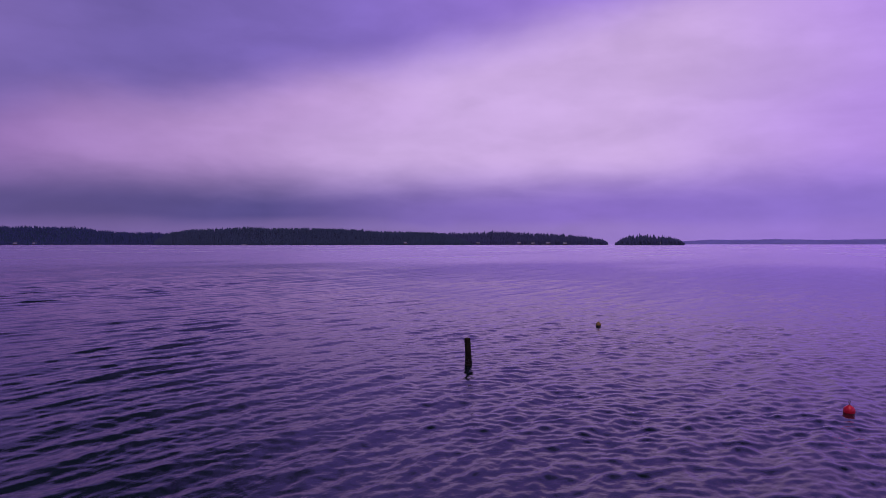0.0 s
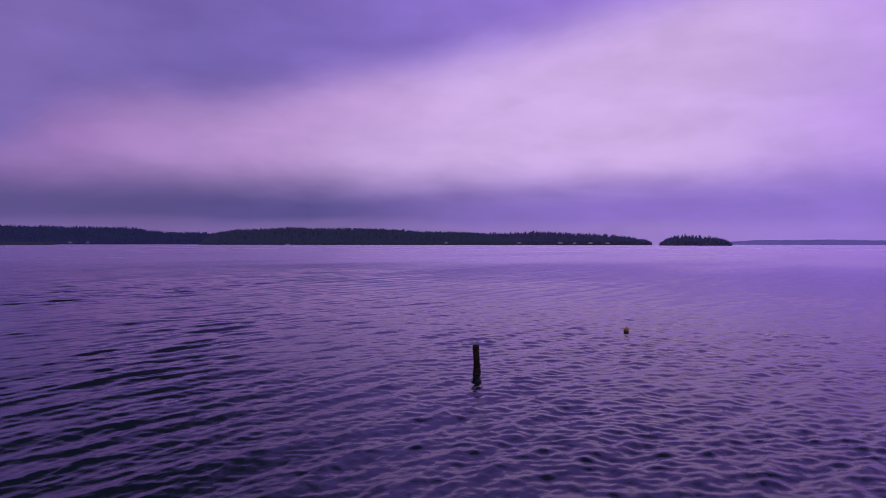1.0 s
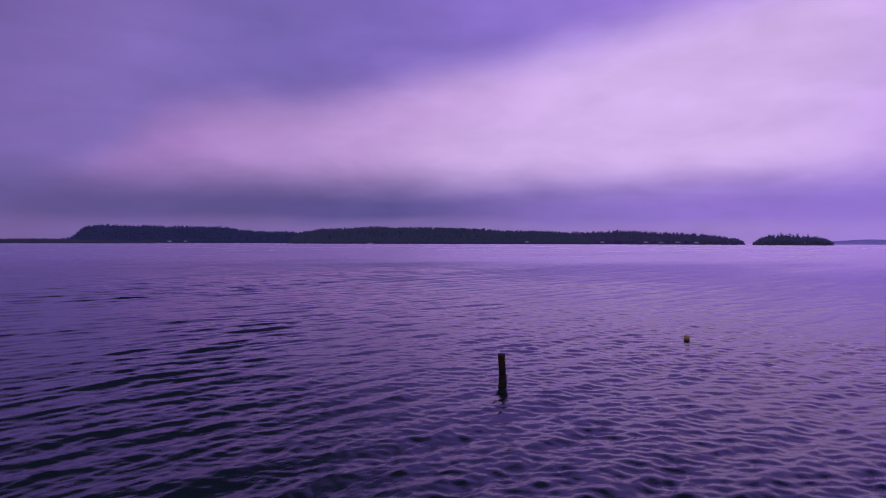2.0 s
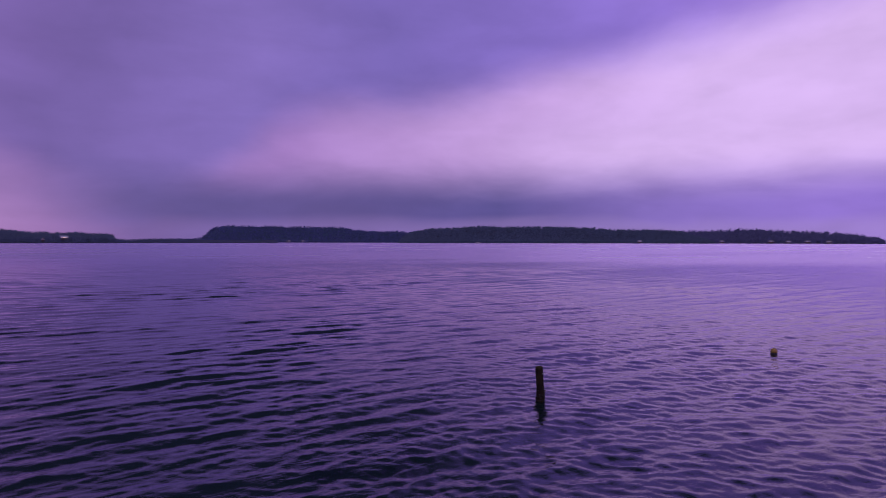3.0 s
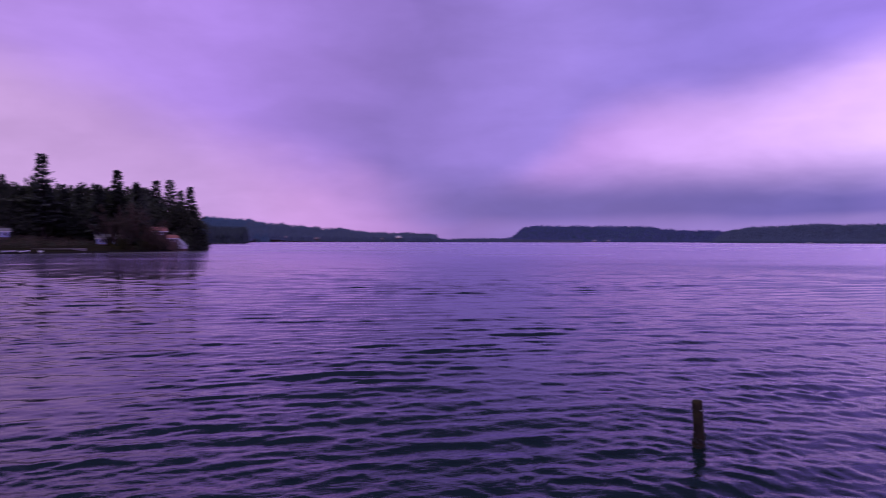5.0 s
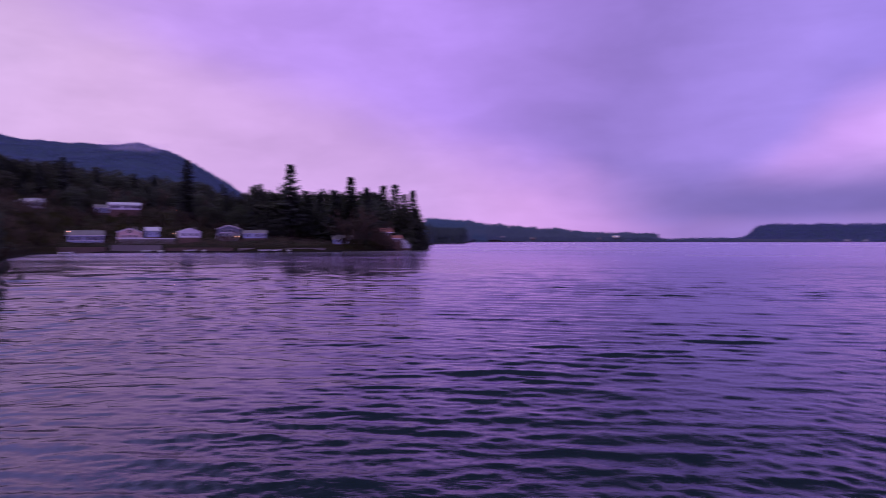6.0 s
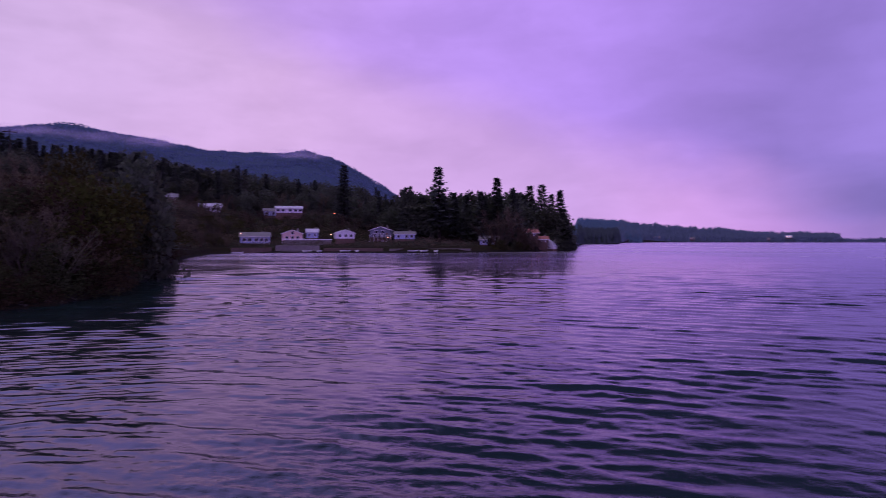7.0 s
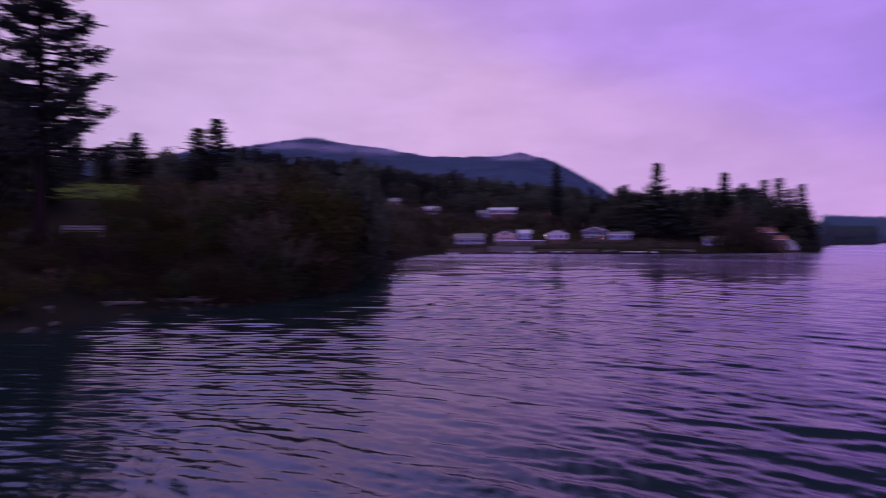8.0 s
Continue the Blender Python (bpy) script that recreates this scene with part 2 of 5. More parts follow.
LOG = material("bleached_driftwood", (0.075, 0.066, 0.058), 0.85, 0.4, 2.0, 20.0, 0.6, spread=0.25)
ROCK = material("beach_boulder", (0.045, 0.042, 0.038), 0.85, 0.4, 1.5, 12.0, 0.8, spread=0.3)
WHITE = material("white_clapboard", (0.72, 0.72, 0.74), 0.6, 0.12, 0.7, 14.0, 0.15)
CREAM = material("peach_clapboard", (0.66, 0.48, 0.40), 0.65, 0.12, 0.7, 14.0, 0.15)
BLUE = material("pale_blue_siding", (0.38, 0.46, 0.62), 0.65, 0.15, 0.7, 14.0, 0.15)
SLATE = material("slate_blue_siding", (0.13, 0.15, 0.19), 0.65, 0.2, 0.7, 14.0, 0.15)
BROWN = material("brown_stained_boards", (0.14, 0.085, 0.06), 0.75, 0.3, 0.7, 14.0, 0.2)
ROOF = material("grey_asphalt_shingles", (0.16, 0.16, 0.17), 0.9, 0.3, 0.6, 10.0, 0.5)
METAL_ROOF = material("pale_metal_roof", (0.46, 0.47, 0.54), 0.5, 0.15, 0.5, 10.0, 0.1)
RED_ROOF = material("rusty_red_roof", (0.27, 0.11, 0.09), 0.8, 0.25, 0.5, 10.0, 0.2)
TRIM = material("white_trim_paint", (0.75, 0.75, 0.76), 0.55, 0.1, 2.0, 20.0, 0.1)
PANE = material("dark_window_glass", (0.02, 0.022, 0.028), 0.08, 0.1, 1.0, 5.0, 0.0)
TIMBER = material("weathered_seawall_timber", (0.115, 0.080, 0.060), 0.85, 0.35, 0.9, 12.0, 0.5, spread=0.2)
CONCRETE = material("stained_concrete", (0.20, 0.185, 0.17), 0.85, 0.3, 0.7, 10.0, 0.3)
HULL = material("white_boat_hull", (0.70, 0.70, 0.72), 0.4, 0.12, 2.0, 20.0, 0.05)
LAMP = glowing("lit_porch_bulb", (1.0, 0.42, 0.22), 6.0)
RED_LAMP = glowing("red_lamp", (1.0, 0.16, 0.10), 4.0)
WARM_PANE = glowing("lit_window", (1.0, 0.62, 0.38), 1.6)


# ---- mesh helpers ----
class Geo:
    """Points and faces gathered into one mesh."""

    def __init__(self):
        self.v, self.f = [], []

    def add(self, verts, faces):
        n = len(self.v)
        self.v.extend(verts)
        self.f.extend(tuple(i + n for i in face) for face in faces)
        return self

    def box(self, x0, y0, z0, x1, y1, z1, b=0.0):
        """A box; b: bevel round the top."""
        vs = [(x0, y0, z0), (x1, y0, z0), (x1, y1, z0), (x0, y1, z0), (x0, y0, z1 - b), (x1, y0, z1 - b), (x1, y1, z1 - b), (x0, y1, z1 - b)]
        fs = [(3, 2, 1, 0), (0, 1, 5, 4), (1, 2, 6, 5), (2, 3, 7, 6), (3, 0, 4, 7)]
        if b:
            vs += [(x0 + b, y0 + b, z1), (x1 - b, y0 + b, z1), (x1 - b, y1 - b, z1), (x0 + b, y1 - b, z1)]
            fs += [(4, 5, 9, 8), (5, 6, 10, 9), (6, 7, 11, 10), (7, 4, 8, 11), (8, 9, 10, 11)]
        else:
            fs.append((4, 5, 6, 7))
        return self.add(vs, fs)

    def tube(self, pts, radii, n=8, rough=0.0, rng=None):
        """A round bar through points, with end caps."""
        vs, fs = [], []
        for i, p in enumerate(pts):
            p = Vector(p)
            d = Vector(pts[min(i + 1, len(pts) - 1)]) - Vector(pts[max(i - 1, 0)])
            a = d.orthogonal().normalized() if abs(d.z) < 0.9 * d.length else Vector((1, 0, 0))
            a = (a - d.normalized() * a.dot(d.normalized())).normalized()
            b = d.normalized().cross(a)
            for k in range(n):
                t = 2 * math.pi * k / n
                r = radii[i] * (1 + (rng.uniform(-rough, rough) if rng else 0))
                vs.append(tuple(p + r * (math.cos(t) * a + math.sin(t) * b)))
        for i in range(len(pts) - 1):
            for k in range(n):
                q = (k + 1) % n
                fs.append((i * n + k, i * n + q, (i + 1) * n + q, (i + 1) * n + k))
        fs.append(tuple(reversed(range(n))))
        fs.append(tuple(range((len(pts) - 1) * n, len(pts) * n)))
        return self.add(vs, fs)

    def ring(self, centre, big, small, n=14, m=6):
        """A torus standing upright."""
        vs, fs = [], []
        for i in range(n):
            a = 2 * math.pi * i / n
            for j in range(m):
                b = 2 * math.pi * j / m
                r = big + small * math.cos(b)
                vs.append((centre[0] + r * math.cos(a), centre[1] + small * math.sin(b), centre[2] + r * math.sin(a)))
        for i in range(n):
            for j in range(m):
                fs.append((i * m + j, i * m + (j + 1) % m, (i + 1) % n * m + (j + 1) % m, (i + 1) % n * m + j))
        return self.add(vs, fs)

    def lathe(self, profile, n=20):
        """A turned body from (radius, height) pairs."""
        vs, fs = [], []
        for r, z in profile:
            for k in range(n):
                a = 2 * math.pi * k / n
                vs.append((r * math.cos(a), r * math.sin(a), z))
        for i in range(len(profile) - 1):
            for k in range(n):
                q = (k + 1) % n
                fs.append((i * n + k, i * n + q, (i + 1) * n + q, (i + 1) * n + k))
        fs.append(tuple(reversed(range(n))))
        fs.append(tuple(range((len(profile) - 1) * n, len(profile) * n)))
        return self.add(vs, fs)


def mesh(name, verts, faces, mat, smooth=False):
    me = bpy.data.meshes.new(name)
    me.from_pydata(verts, [], faces)
    me.materials.append(mat)
    if smooth:
        me.polygons.foreach_set("use_smooth", [True] * len(me.polygons))
    me.update()
    return me


def part(name, geo, mat, parent=None, label="", smooth=False):
    ob = new(name, mesh(name, geo.v, geo.f, mat, smooth) if isinstance(geo, Geo) else geo)
    if parent:
        ob.parent = parent
    return tagged(ob, label)


def thing(name, m, label, category, group="", kind=""):
    ob = new(name)
    ob.empty_display_size = 0.3
    ob.matrix_world = m
    return tagged(ob, label, category, group, kind)


def grid_mesh(name, co, closed=False, mat=None, smooth=True):
    """A sheet from an array of points (rows, columns, 3)."""
    nr, nc = co.shape[:2]
    i, j = np.meshgrid(np.arange(nr - 1), np.arange(nc if closed else nc - 1), indexing="ij")
    k = (j + 1) % nc
    quads = np.stack([i * nc + j, i * nc + k, (i + 1) * nc + k, (i + 1) * nc + j], -1).reshape(-1, 4).astype(np.int32)
    me = bpy.data.meshes.new(name)
    me.vertices.add(nr * nc)
    me.vertices.foreach_set("co", co.reshape(-1).astype(np.float32))
    me.loops.add(quads.size)
    me.loops.foreach_set("vertex_index", quads.reshape(-1))
    me.polygons.add(len(quads))
    me.polygons.foreach_set("loop_start", np.arange(0, quads.size, 4, dtype=np.int32))
    me.update(calc_edges=True)
    me.polygons.foreach_set("use_smooth", np.full(len(quads), smooth))
    if mat:
        me.materials.append(mat)
    me.validate()
    return me


def value_noise(x, y, seed=0):
    """Smooth noise, -1 to 1, on arrays."""
    xi, yi = np.floor(x), np.floor(y)
    fx, fy = x - xi, y - yi
    fx, fy = fx * fx * (3 - 2 * fx), fy * fy * (3 - 2 * fy)

    def h(a, b):
        q = np.sin(a * 127.1 + b * 311.7 + seed * 74.7) * 43758.5453
        return 2 * (q - np.floor(q)) - 1

    return (h(xi, yi) * (1 - fx) + h(xi + 1, yi) * fx) * (1 - fy) + (h(xi, yi + 1) * (1 - fx) + h(xi + 1, yi + 1) * fx) * fy


def fbm(x, y, octaves=4, seed=0):
    return sum(value_noise(x * 2 ** o, y * 2 ** o, seed + o) * 0.5 ** o for o in range(octaves))


def step(v, a, b):
    t = np.clip((np.asarray(v, float) - a) / (b - a), 0, 1)
    return t * t * (3 - 2 * t)


# ---- the lie of the land, by bearing (degrees left of north) and range from the bay's middle ----
BAY = (6.0, 15.0)
SHORE_AZ = [30, 46.5, 59, 61.9, 62.5, 65.2, 65.9, 66.6, 68.5, 71, 75.7, 80, 85, 90, 93, 96.3, 98.3, 99.4, 100.4, 101.5, 103, 105, 108, 112, 116, 123, 127, 135, 150, 180]
SHORE_R = [2100, 1900, 1800, 1500, 900, 860, 350, 335, 305, 280, 262, 258, 262, 268, 268, 246, 190, 150, 114, 90, 72, 62, 56, 54, 52, 45, 43, 42, 50, 60]
PEAK_AZ = [60, 72, 77, 81.8, 83.2, 85.1, 87, 88.9, 91.3, 93.3, 96.7, 99.6, 102.4, 106, 109, 112, 116, 122, 135, 160, 185]
PEAK_EL = [0.2, 0.8, 2.2, 4.7, 5.4, 6.4, 7.2, 7.8, 7.6, 7.45, 7.55, 8.0, 8.4, 8.75, 8.55, 8.0, 7.3, 6.6, 6.0, 4.5, 3.0]


def shore(az):
    return np.interp(az, SHORE_AZ, SHORE_R)


def ground(az, r):
    """Height of the land."""
    az, r = np.asarray(az, float), np.asarray(r, float)
    x, y = BAY[0] - r * np.sin(np.radians(az)), BAY[1] + r * np.cos(np.radians(az))
    s = r - shore(az) + 1.5 * value_noise(x / 9, y / 9, 3)
    near = np.interp(s, [-60, -8, 0, 4, 12, 25, 70, 150, 300, 700, 3000], [-8, -1.5, 0, 0.8, 4.0, 7.2, 14.5, 19, 30, 55, 60])
    k = np.interp(az, [66, 75, 85, 97, 105], [0.30, 0.45, 0.98, 0.98, 1.1])
    pen = np.interp(s, [-60, -8, 0, 6, 9, 35, 75, 150, 300, 700, 3000], [-8, -1.5, 0, 0.6, 1.9, 1.9, 1.9, 1.9, 1.9, 1.9, 1.9])
    pen = pen + k * np.interp(s, [9, 35, 75, 150, 300, 700, 3000], [0, 2.6, 15, 22, 32, 55, 60])
    top = np.interp(az, [30, 44, 45.5, 47.2, 52, 54.6, 59, 60.5, 61.5, 62.5, 66], [6, 6, 1.5, 9, 13, 24, 32, 26, 12, 7, 8])
    far = np.interp(s, [-60, -8, 0, 15], [-8, -1.5, 0, 2]) + top * step(s, 0, 420) * (1 + 0.30 * fbm(az * 0.9, r / 900, 3, 41)) + np.interp(az, [57, 59, 60.5, 61.5, 62.5, 66], [0, 2, 11, 27, 40, 46]) * step(r, 1350, 2000)
    wn, wf = step(az, 97, 101), step(az, 66.3, 65.6)
    z = near * wn + pen * (1 - wn) * (1 - wf) + far * wf
    peak = 2600 * np.tan(np.radians(np.interp(az, PEAK_AZ, PEAK_EL))) - 48
    rise = step(r, 900, 2600) * (1 - 0.5 * step(r, 2650, 3600))
    hill = np.maximum(peak - 40, 0) * rise
    rough = fbm(x / 160, y / 160, 4, 11) * np.clip(hill / 6, 0, 12) * (1 - 0.85 * step(r, 2150, 2550))
    z = z + hill + rough + fbm(x / 25, y / 25, 3, 5) * np.clip((s - 3) / 30, 0, 1) * 0.9
    return z


def at(az, r):
    """A place on the land."""
    x, y = BAY[0] - r * math.sin(math.radians(az)), BAY[1] + r * math.cos(math.radians(az))
    return x, y, float(ground(az, r))


def polar(x, y):
    return math.degrees(math.atan2(BAY[0] - x, y - BAY[1])) % 360, math.hypot(x - BAY[0], y - BAY[1])


def on_land(x, y):
    return float(ground(*polar(x, y)))


def land():
    """The mainland: bay shore, wooded point, far coast and mountain in one sheet."""
    az = np.concatenate([np.arange(34, 62, 0.5), np.arange(62, 130, 0.2), np.arange(130, 186, 1.0)])
    s = np.concatenate([[-60, -25, -10, -5], np.arange(-2, 14, 1.0), np.arange(14, 40, 2.5), np.arange(40, 160, 8.0), np.geomspace(165, 3400, 62)])
    A, S = np.meshgrid(az, s, indexing="ij")
    R = shore(A) + S
    Z = ground(A, R)
    co = np.stack([BAY[0] - R * np.sin(np.radians(A)), BAY[1] + R * np.cos(np.radians(A)), Z], -1)
    me = grid_mesh("ground", co)
    me.materials.append(SOIL), me.materials.append(BEACH), me.materials.append(FAR_SOIL), me.materials.append(HILL_SOIL)
    sq, rq, aq = S[:-1, :-1].reshape(-1), R[:-1, :-1].reshape(-1), A[:-1, :-1].reshape(-1)
    kind = np.where(sq < 5, 1, 0)
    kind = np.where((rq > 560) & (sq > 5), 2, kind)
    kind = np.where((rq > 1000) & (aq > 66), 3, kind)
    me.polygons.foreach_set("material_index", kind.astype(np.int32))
    return tagged(new("ground", me), "wooded shore rising from a shingle beach to a forested mountain", "ground", kind="structure")


def sea():
    """Rippled water: wind waves run in from the north-west, so that crests lie south-west to north-east."""
    rng = np.random.default_rng(5)
    # count, shortest, longest, slope, heading, spread, kind of place
    spectrum = ((44, 0.25, 0.60, 0.015, 150, 0.95, "chop"), (40, 0.30, 0.9, 0.033, 98, 0.38, "bay"), (26, 0.45, 1.3, 0.026, 150, 0.4, "open"), (16, 1.1, 3.0, 0.024, 149, 0.22, "open"),
                (5, 4.0, 7.0, 0.009, 149, 0.15, "open"), (30, 0.26, 0.6, 0.034, 179, 0.20, "cove"), (22, 0.55, 1.2, 0.040, 179, 0.13, "cove"), (20, 1.1, 5.0, 0.034, 178, 0.10, "outer"))
    waves = []
    for count, lo, hi, slope, head, spread, where in spectrum:
        for i in range(count):
            waves.append((lo * (hi / lo) ** rng.random(), radians(head) + rng.normal(0, spread), rng.uniform(0, 6.28), slope, where))

    def sheet(name, th, rr):
        T, R = np.meshgrid(np.radians(th), rr, indexing="ij")
        X, Y = 5.0 - R * np.sin(T), 3.0 + R * np.cos(T)
        cell = np.gradient(rr)[None, :]
        wide = R * np.radians(abs(th[1] - th[0]))
        Z = np.zeros_like(X)
        still = step(np.maximum(T - radians(-42), 0) * np.maximum(radians(140.94) - T, 0), 0, 0.02) if th[0] < 0 else 0.0
        gust = (0.90 + 0.20 * fbm(X / 38, Y / 26, 3, 31)) * (1 + 0.30 * fbm(X / 7, Y / 9, 2, 33))
        calm = 1 + 0.20 * step(R, 35, 130)
        inner = step(th, 62, 90)
        share = {"chop": 1 - 0.75 * step(th, 40, 78), "bay": 1 - step(th, 2, 27), "open": np.sqrt(1 - inner) * (1 - 0.30 * step(th, 30, 55)), "cove": np.sqrt(inner), "outer": np.sqrt(inner)}
        for length, a, ph, slope, where in waves:
            rows = np.nonzero(share[where] > 0.004)[0]
            if not len(rows):
                continue
            sl = slice(rows[0], rows[-1] + 1)
            x, y = X[sl], Y[sl]
            amp = slope * length / 6.28 * share[where][sl, None]
            keep = np.clip(length / (2.6 * np.maximum(cell, wide[sl] * 0.6)) - 0.6, 0, 1)
            k = 2 * math.pi / length
            phase = k * (x * math.cos(a) + y * math.sin(a)) + ph + 1.7 * value_noise(x / (3.1 * length), y / (3.1 * length), int(ph * 10))
            if where == "outer":
                keep = keep * (0.25 + 0.75 * step(R[sl], 30, 75))
            Z[sl] += keep * amp * (np.sin(phase) - 0.32 * np.cos(2 * phase))
        return grid_mesh(name, np.stack([X, Y, Z * gust * calm * still], -1), mat=WATER)

    rr = [0.01]
    while rr[-1] < 4950:
        r = rr[-1]
        rr.append(r + (0.5 if r < 9 else max(0.075, 0.0043 * r) if r < 90 else 0.006 * r if r < 300 else 0.03 * r))
    rr = np.array(rr)
    front = sheet("water", np.arange(-42, 141.01, 0.26), rr)
    back = sheet("water", np.arange(140.94, 318.01, 2.951), rr[::6])
    both = new("water", front)
    rest = new("water_behind", back)
    tagged(both, "dark rippled sea water reflecting a violet sky", "water", kind="structure")
    tagged(rest, "open rippled sea water stretching away", "water", kind="structure")


sea()
land()


# ---- forests that nobody could count ----
def small_conifers(name, places, mat, label, seed=1, tiers=2, wide=0.17):
    """Many rough conifers in one mesh; places: (x, y, z, height)."""
    rng = np.random.default_rng(seed)
    p = np.asarray(places, float)
    n, k = len(p), 5
    verts, faces, base = [], [], 0
    ang = np.arange(k) * 2 * np.pi / k
    for tier in range(tiers):
        lo, hi = (0.05, 0.72) if tier == 0 and tiers > 1 else (0.40, 1.0) if tiers > 1 else (0.05, 1.0)
        rad = (wide if tier == 0 else wide * 0.62) * p[:, 3]
        turn = rng.uniform(0, 6.28, n)
        rim = np.empty((n, k + 1, 3))
        jit = rng.uniform(0.6, 1.3, (n, k))
        rim[:, :k, 0] = p[:, None, 0] + np.cos(ang + turn[:, None]) * rad[:, None] * jit
        rim[:, :k, 1] = p[:, None, 1] + np.sin(ang + turn[:, None]) * rad[:, None] * jit
        rim[:, :k, 2] = p[:, None, 2] + p[:, None, 3] * (lo + rng.uniform(-0.05, 0.05, (n, k)))
        rim[:, k, 0] = p[:, 0] + rng.normal(0, 0.02, n) * p[:, 3]
        rim[:, k, 1] = p[:, 1] + rng.normal(0, 0.02, n) * p[:, 3]
        rim[:, k, 2] = p[:, 2] + p[:, 3] * hi
        first = base + np.arange(n) * (k + 1)
        for j in range(k):
            faces.append(np.stack([first + j, first + (j + 1) % k, first + k], -1))
        verts.append(rim.reshape(-1, 3))
        base += n * (k + 1)
    me = bpy.data.meshes.new(name)
    me.from_pydata(np.concatenate(verts).tolist(), [], np.concatenate(faces).tolist())
    me.polygons.foreach_set("use_smooth", np.full(len(me.polygons), True))
    me.materials.append(mat)
    return tagged(new(name, me), label, "forest", kind="stuff")


def isle(name, profile, r0, depth, label, trees, tall=(16, 26), seed=1, mat=None, leaf=None):
    """A wooded island: profile of (bearing, height over the sea), shore at range r0."""
    pa, ph = [q[0] for q in profile], [q[1] for q in profile]
    az = np.arange(min(pa), max(pa) + 0.01, 0.12)
    s = np.linspace(0, 1, 15)
    A, Q = np.meshgrid(az, s, indexing="ij")
    end = step(A, min(pa), min(pa) + 0.5) * step(A, max(pa), max(pa) - 0.5)

    def height(a, q):
        x = a * r0 / 57.3
        h = np.maximum(np.interp(a, sorted(pa), [h for _, h in sorted(zip(pa, ph))]) - 0.72 * tall[1], 0.5)
        return -2.0 + (2.0 + 0.6 * np.minimum(q * 40, 1)) * 1.0 + h * step(q, 0.02, 0.55) * (1 - 0.6 * step(q, 0.6, 1.0)) * (1 + 0.10 * fbm(x / 110, q * 4, 3, seed))

    wob = 0.05 * fbm(A * r0 / 57.3 / 180, A * 0, 3, seed + 7)
    R = r0 + depth * (Q + wob)
    Z = height(A, Q) * end - (1 - end) * 2.0 - 2.0 * (Q > 0.999)
    co = np.stack([BAY[0] - R * np.sin(np.radians(A)), BAY[1] + R * np.cos(np.radians(A)), Z], -1)
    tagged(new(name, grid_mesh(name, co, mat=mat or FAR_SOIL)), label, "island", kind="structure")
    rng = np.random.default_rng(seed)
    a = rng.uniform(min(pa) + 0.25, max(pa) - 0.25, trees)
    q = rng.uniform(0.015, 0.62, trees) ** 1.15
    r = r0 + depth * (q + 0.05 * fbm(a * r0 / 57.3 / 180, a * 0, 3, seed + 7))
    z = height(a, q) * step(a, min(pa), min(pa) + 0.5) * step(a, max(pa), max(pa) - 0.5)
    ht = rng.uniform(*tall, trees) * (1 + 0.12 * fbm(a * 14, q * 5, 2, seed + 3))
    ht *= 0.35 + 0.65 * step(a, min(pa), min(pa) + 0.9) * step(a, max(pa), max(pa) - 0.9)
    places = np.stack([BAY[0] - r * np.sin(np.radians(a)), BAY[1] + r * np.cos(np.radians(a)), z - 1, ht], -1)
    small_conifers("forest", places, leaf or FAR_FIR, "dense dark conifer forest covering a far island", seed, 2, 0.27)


# the headland takes the mountain's haze-blue colours
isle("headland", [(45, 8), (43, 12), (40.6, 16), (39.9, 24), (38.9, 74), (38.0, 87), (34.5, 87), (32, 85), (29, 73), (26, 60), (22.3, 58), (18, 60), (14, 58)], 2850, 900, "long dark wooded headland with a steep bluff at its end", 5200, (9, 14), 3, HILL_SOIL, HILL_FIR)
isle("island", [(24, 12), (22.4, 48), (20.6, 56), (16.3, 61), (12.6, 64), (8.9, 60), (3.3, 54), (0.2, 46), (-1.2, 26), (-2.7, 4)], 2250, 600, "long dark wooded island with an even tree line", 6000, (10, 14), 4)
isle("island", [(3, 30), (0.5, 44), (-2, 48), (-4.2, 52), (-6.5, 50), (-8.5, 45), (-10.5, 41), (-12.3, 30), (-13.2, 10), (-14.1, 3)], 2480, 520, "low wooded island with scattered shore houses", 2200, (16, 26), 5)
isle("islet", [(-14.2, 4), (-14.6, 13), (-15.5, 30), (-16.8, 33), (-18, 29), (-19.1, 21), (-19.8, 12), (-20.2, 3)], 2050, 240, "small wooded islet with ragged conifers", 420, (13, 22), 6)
isle("far_hills", [(-18.5, 20), (-22, 32), (-26, 34), (-30, 30), (-35, 34), (-40, 28)], 4300, 400, "low hills on the horizon, coloured pale violet for haze", 900, (5, 7), 7, HAZE_SOIL, HAZE_FIR)


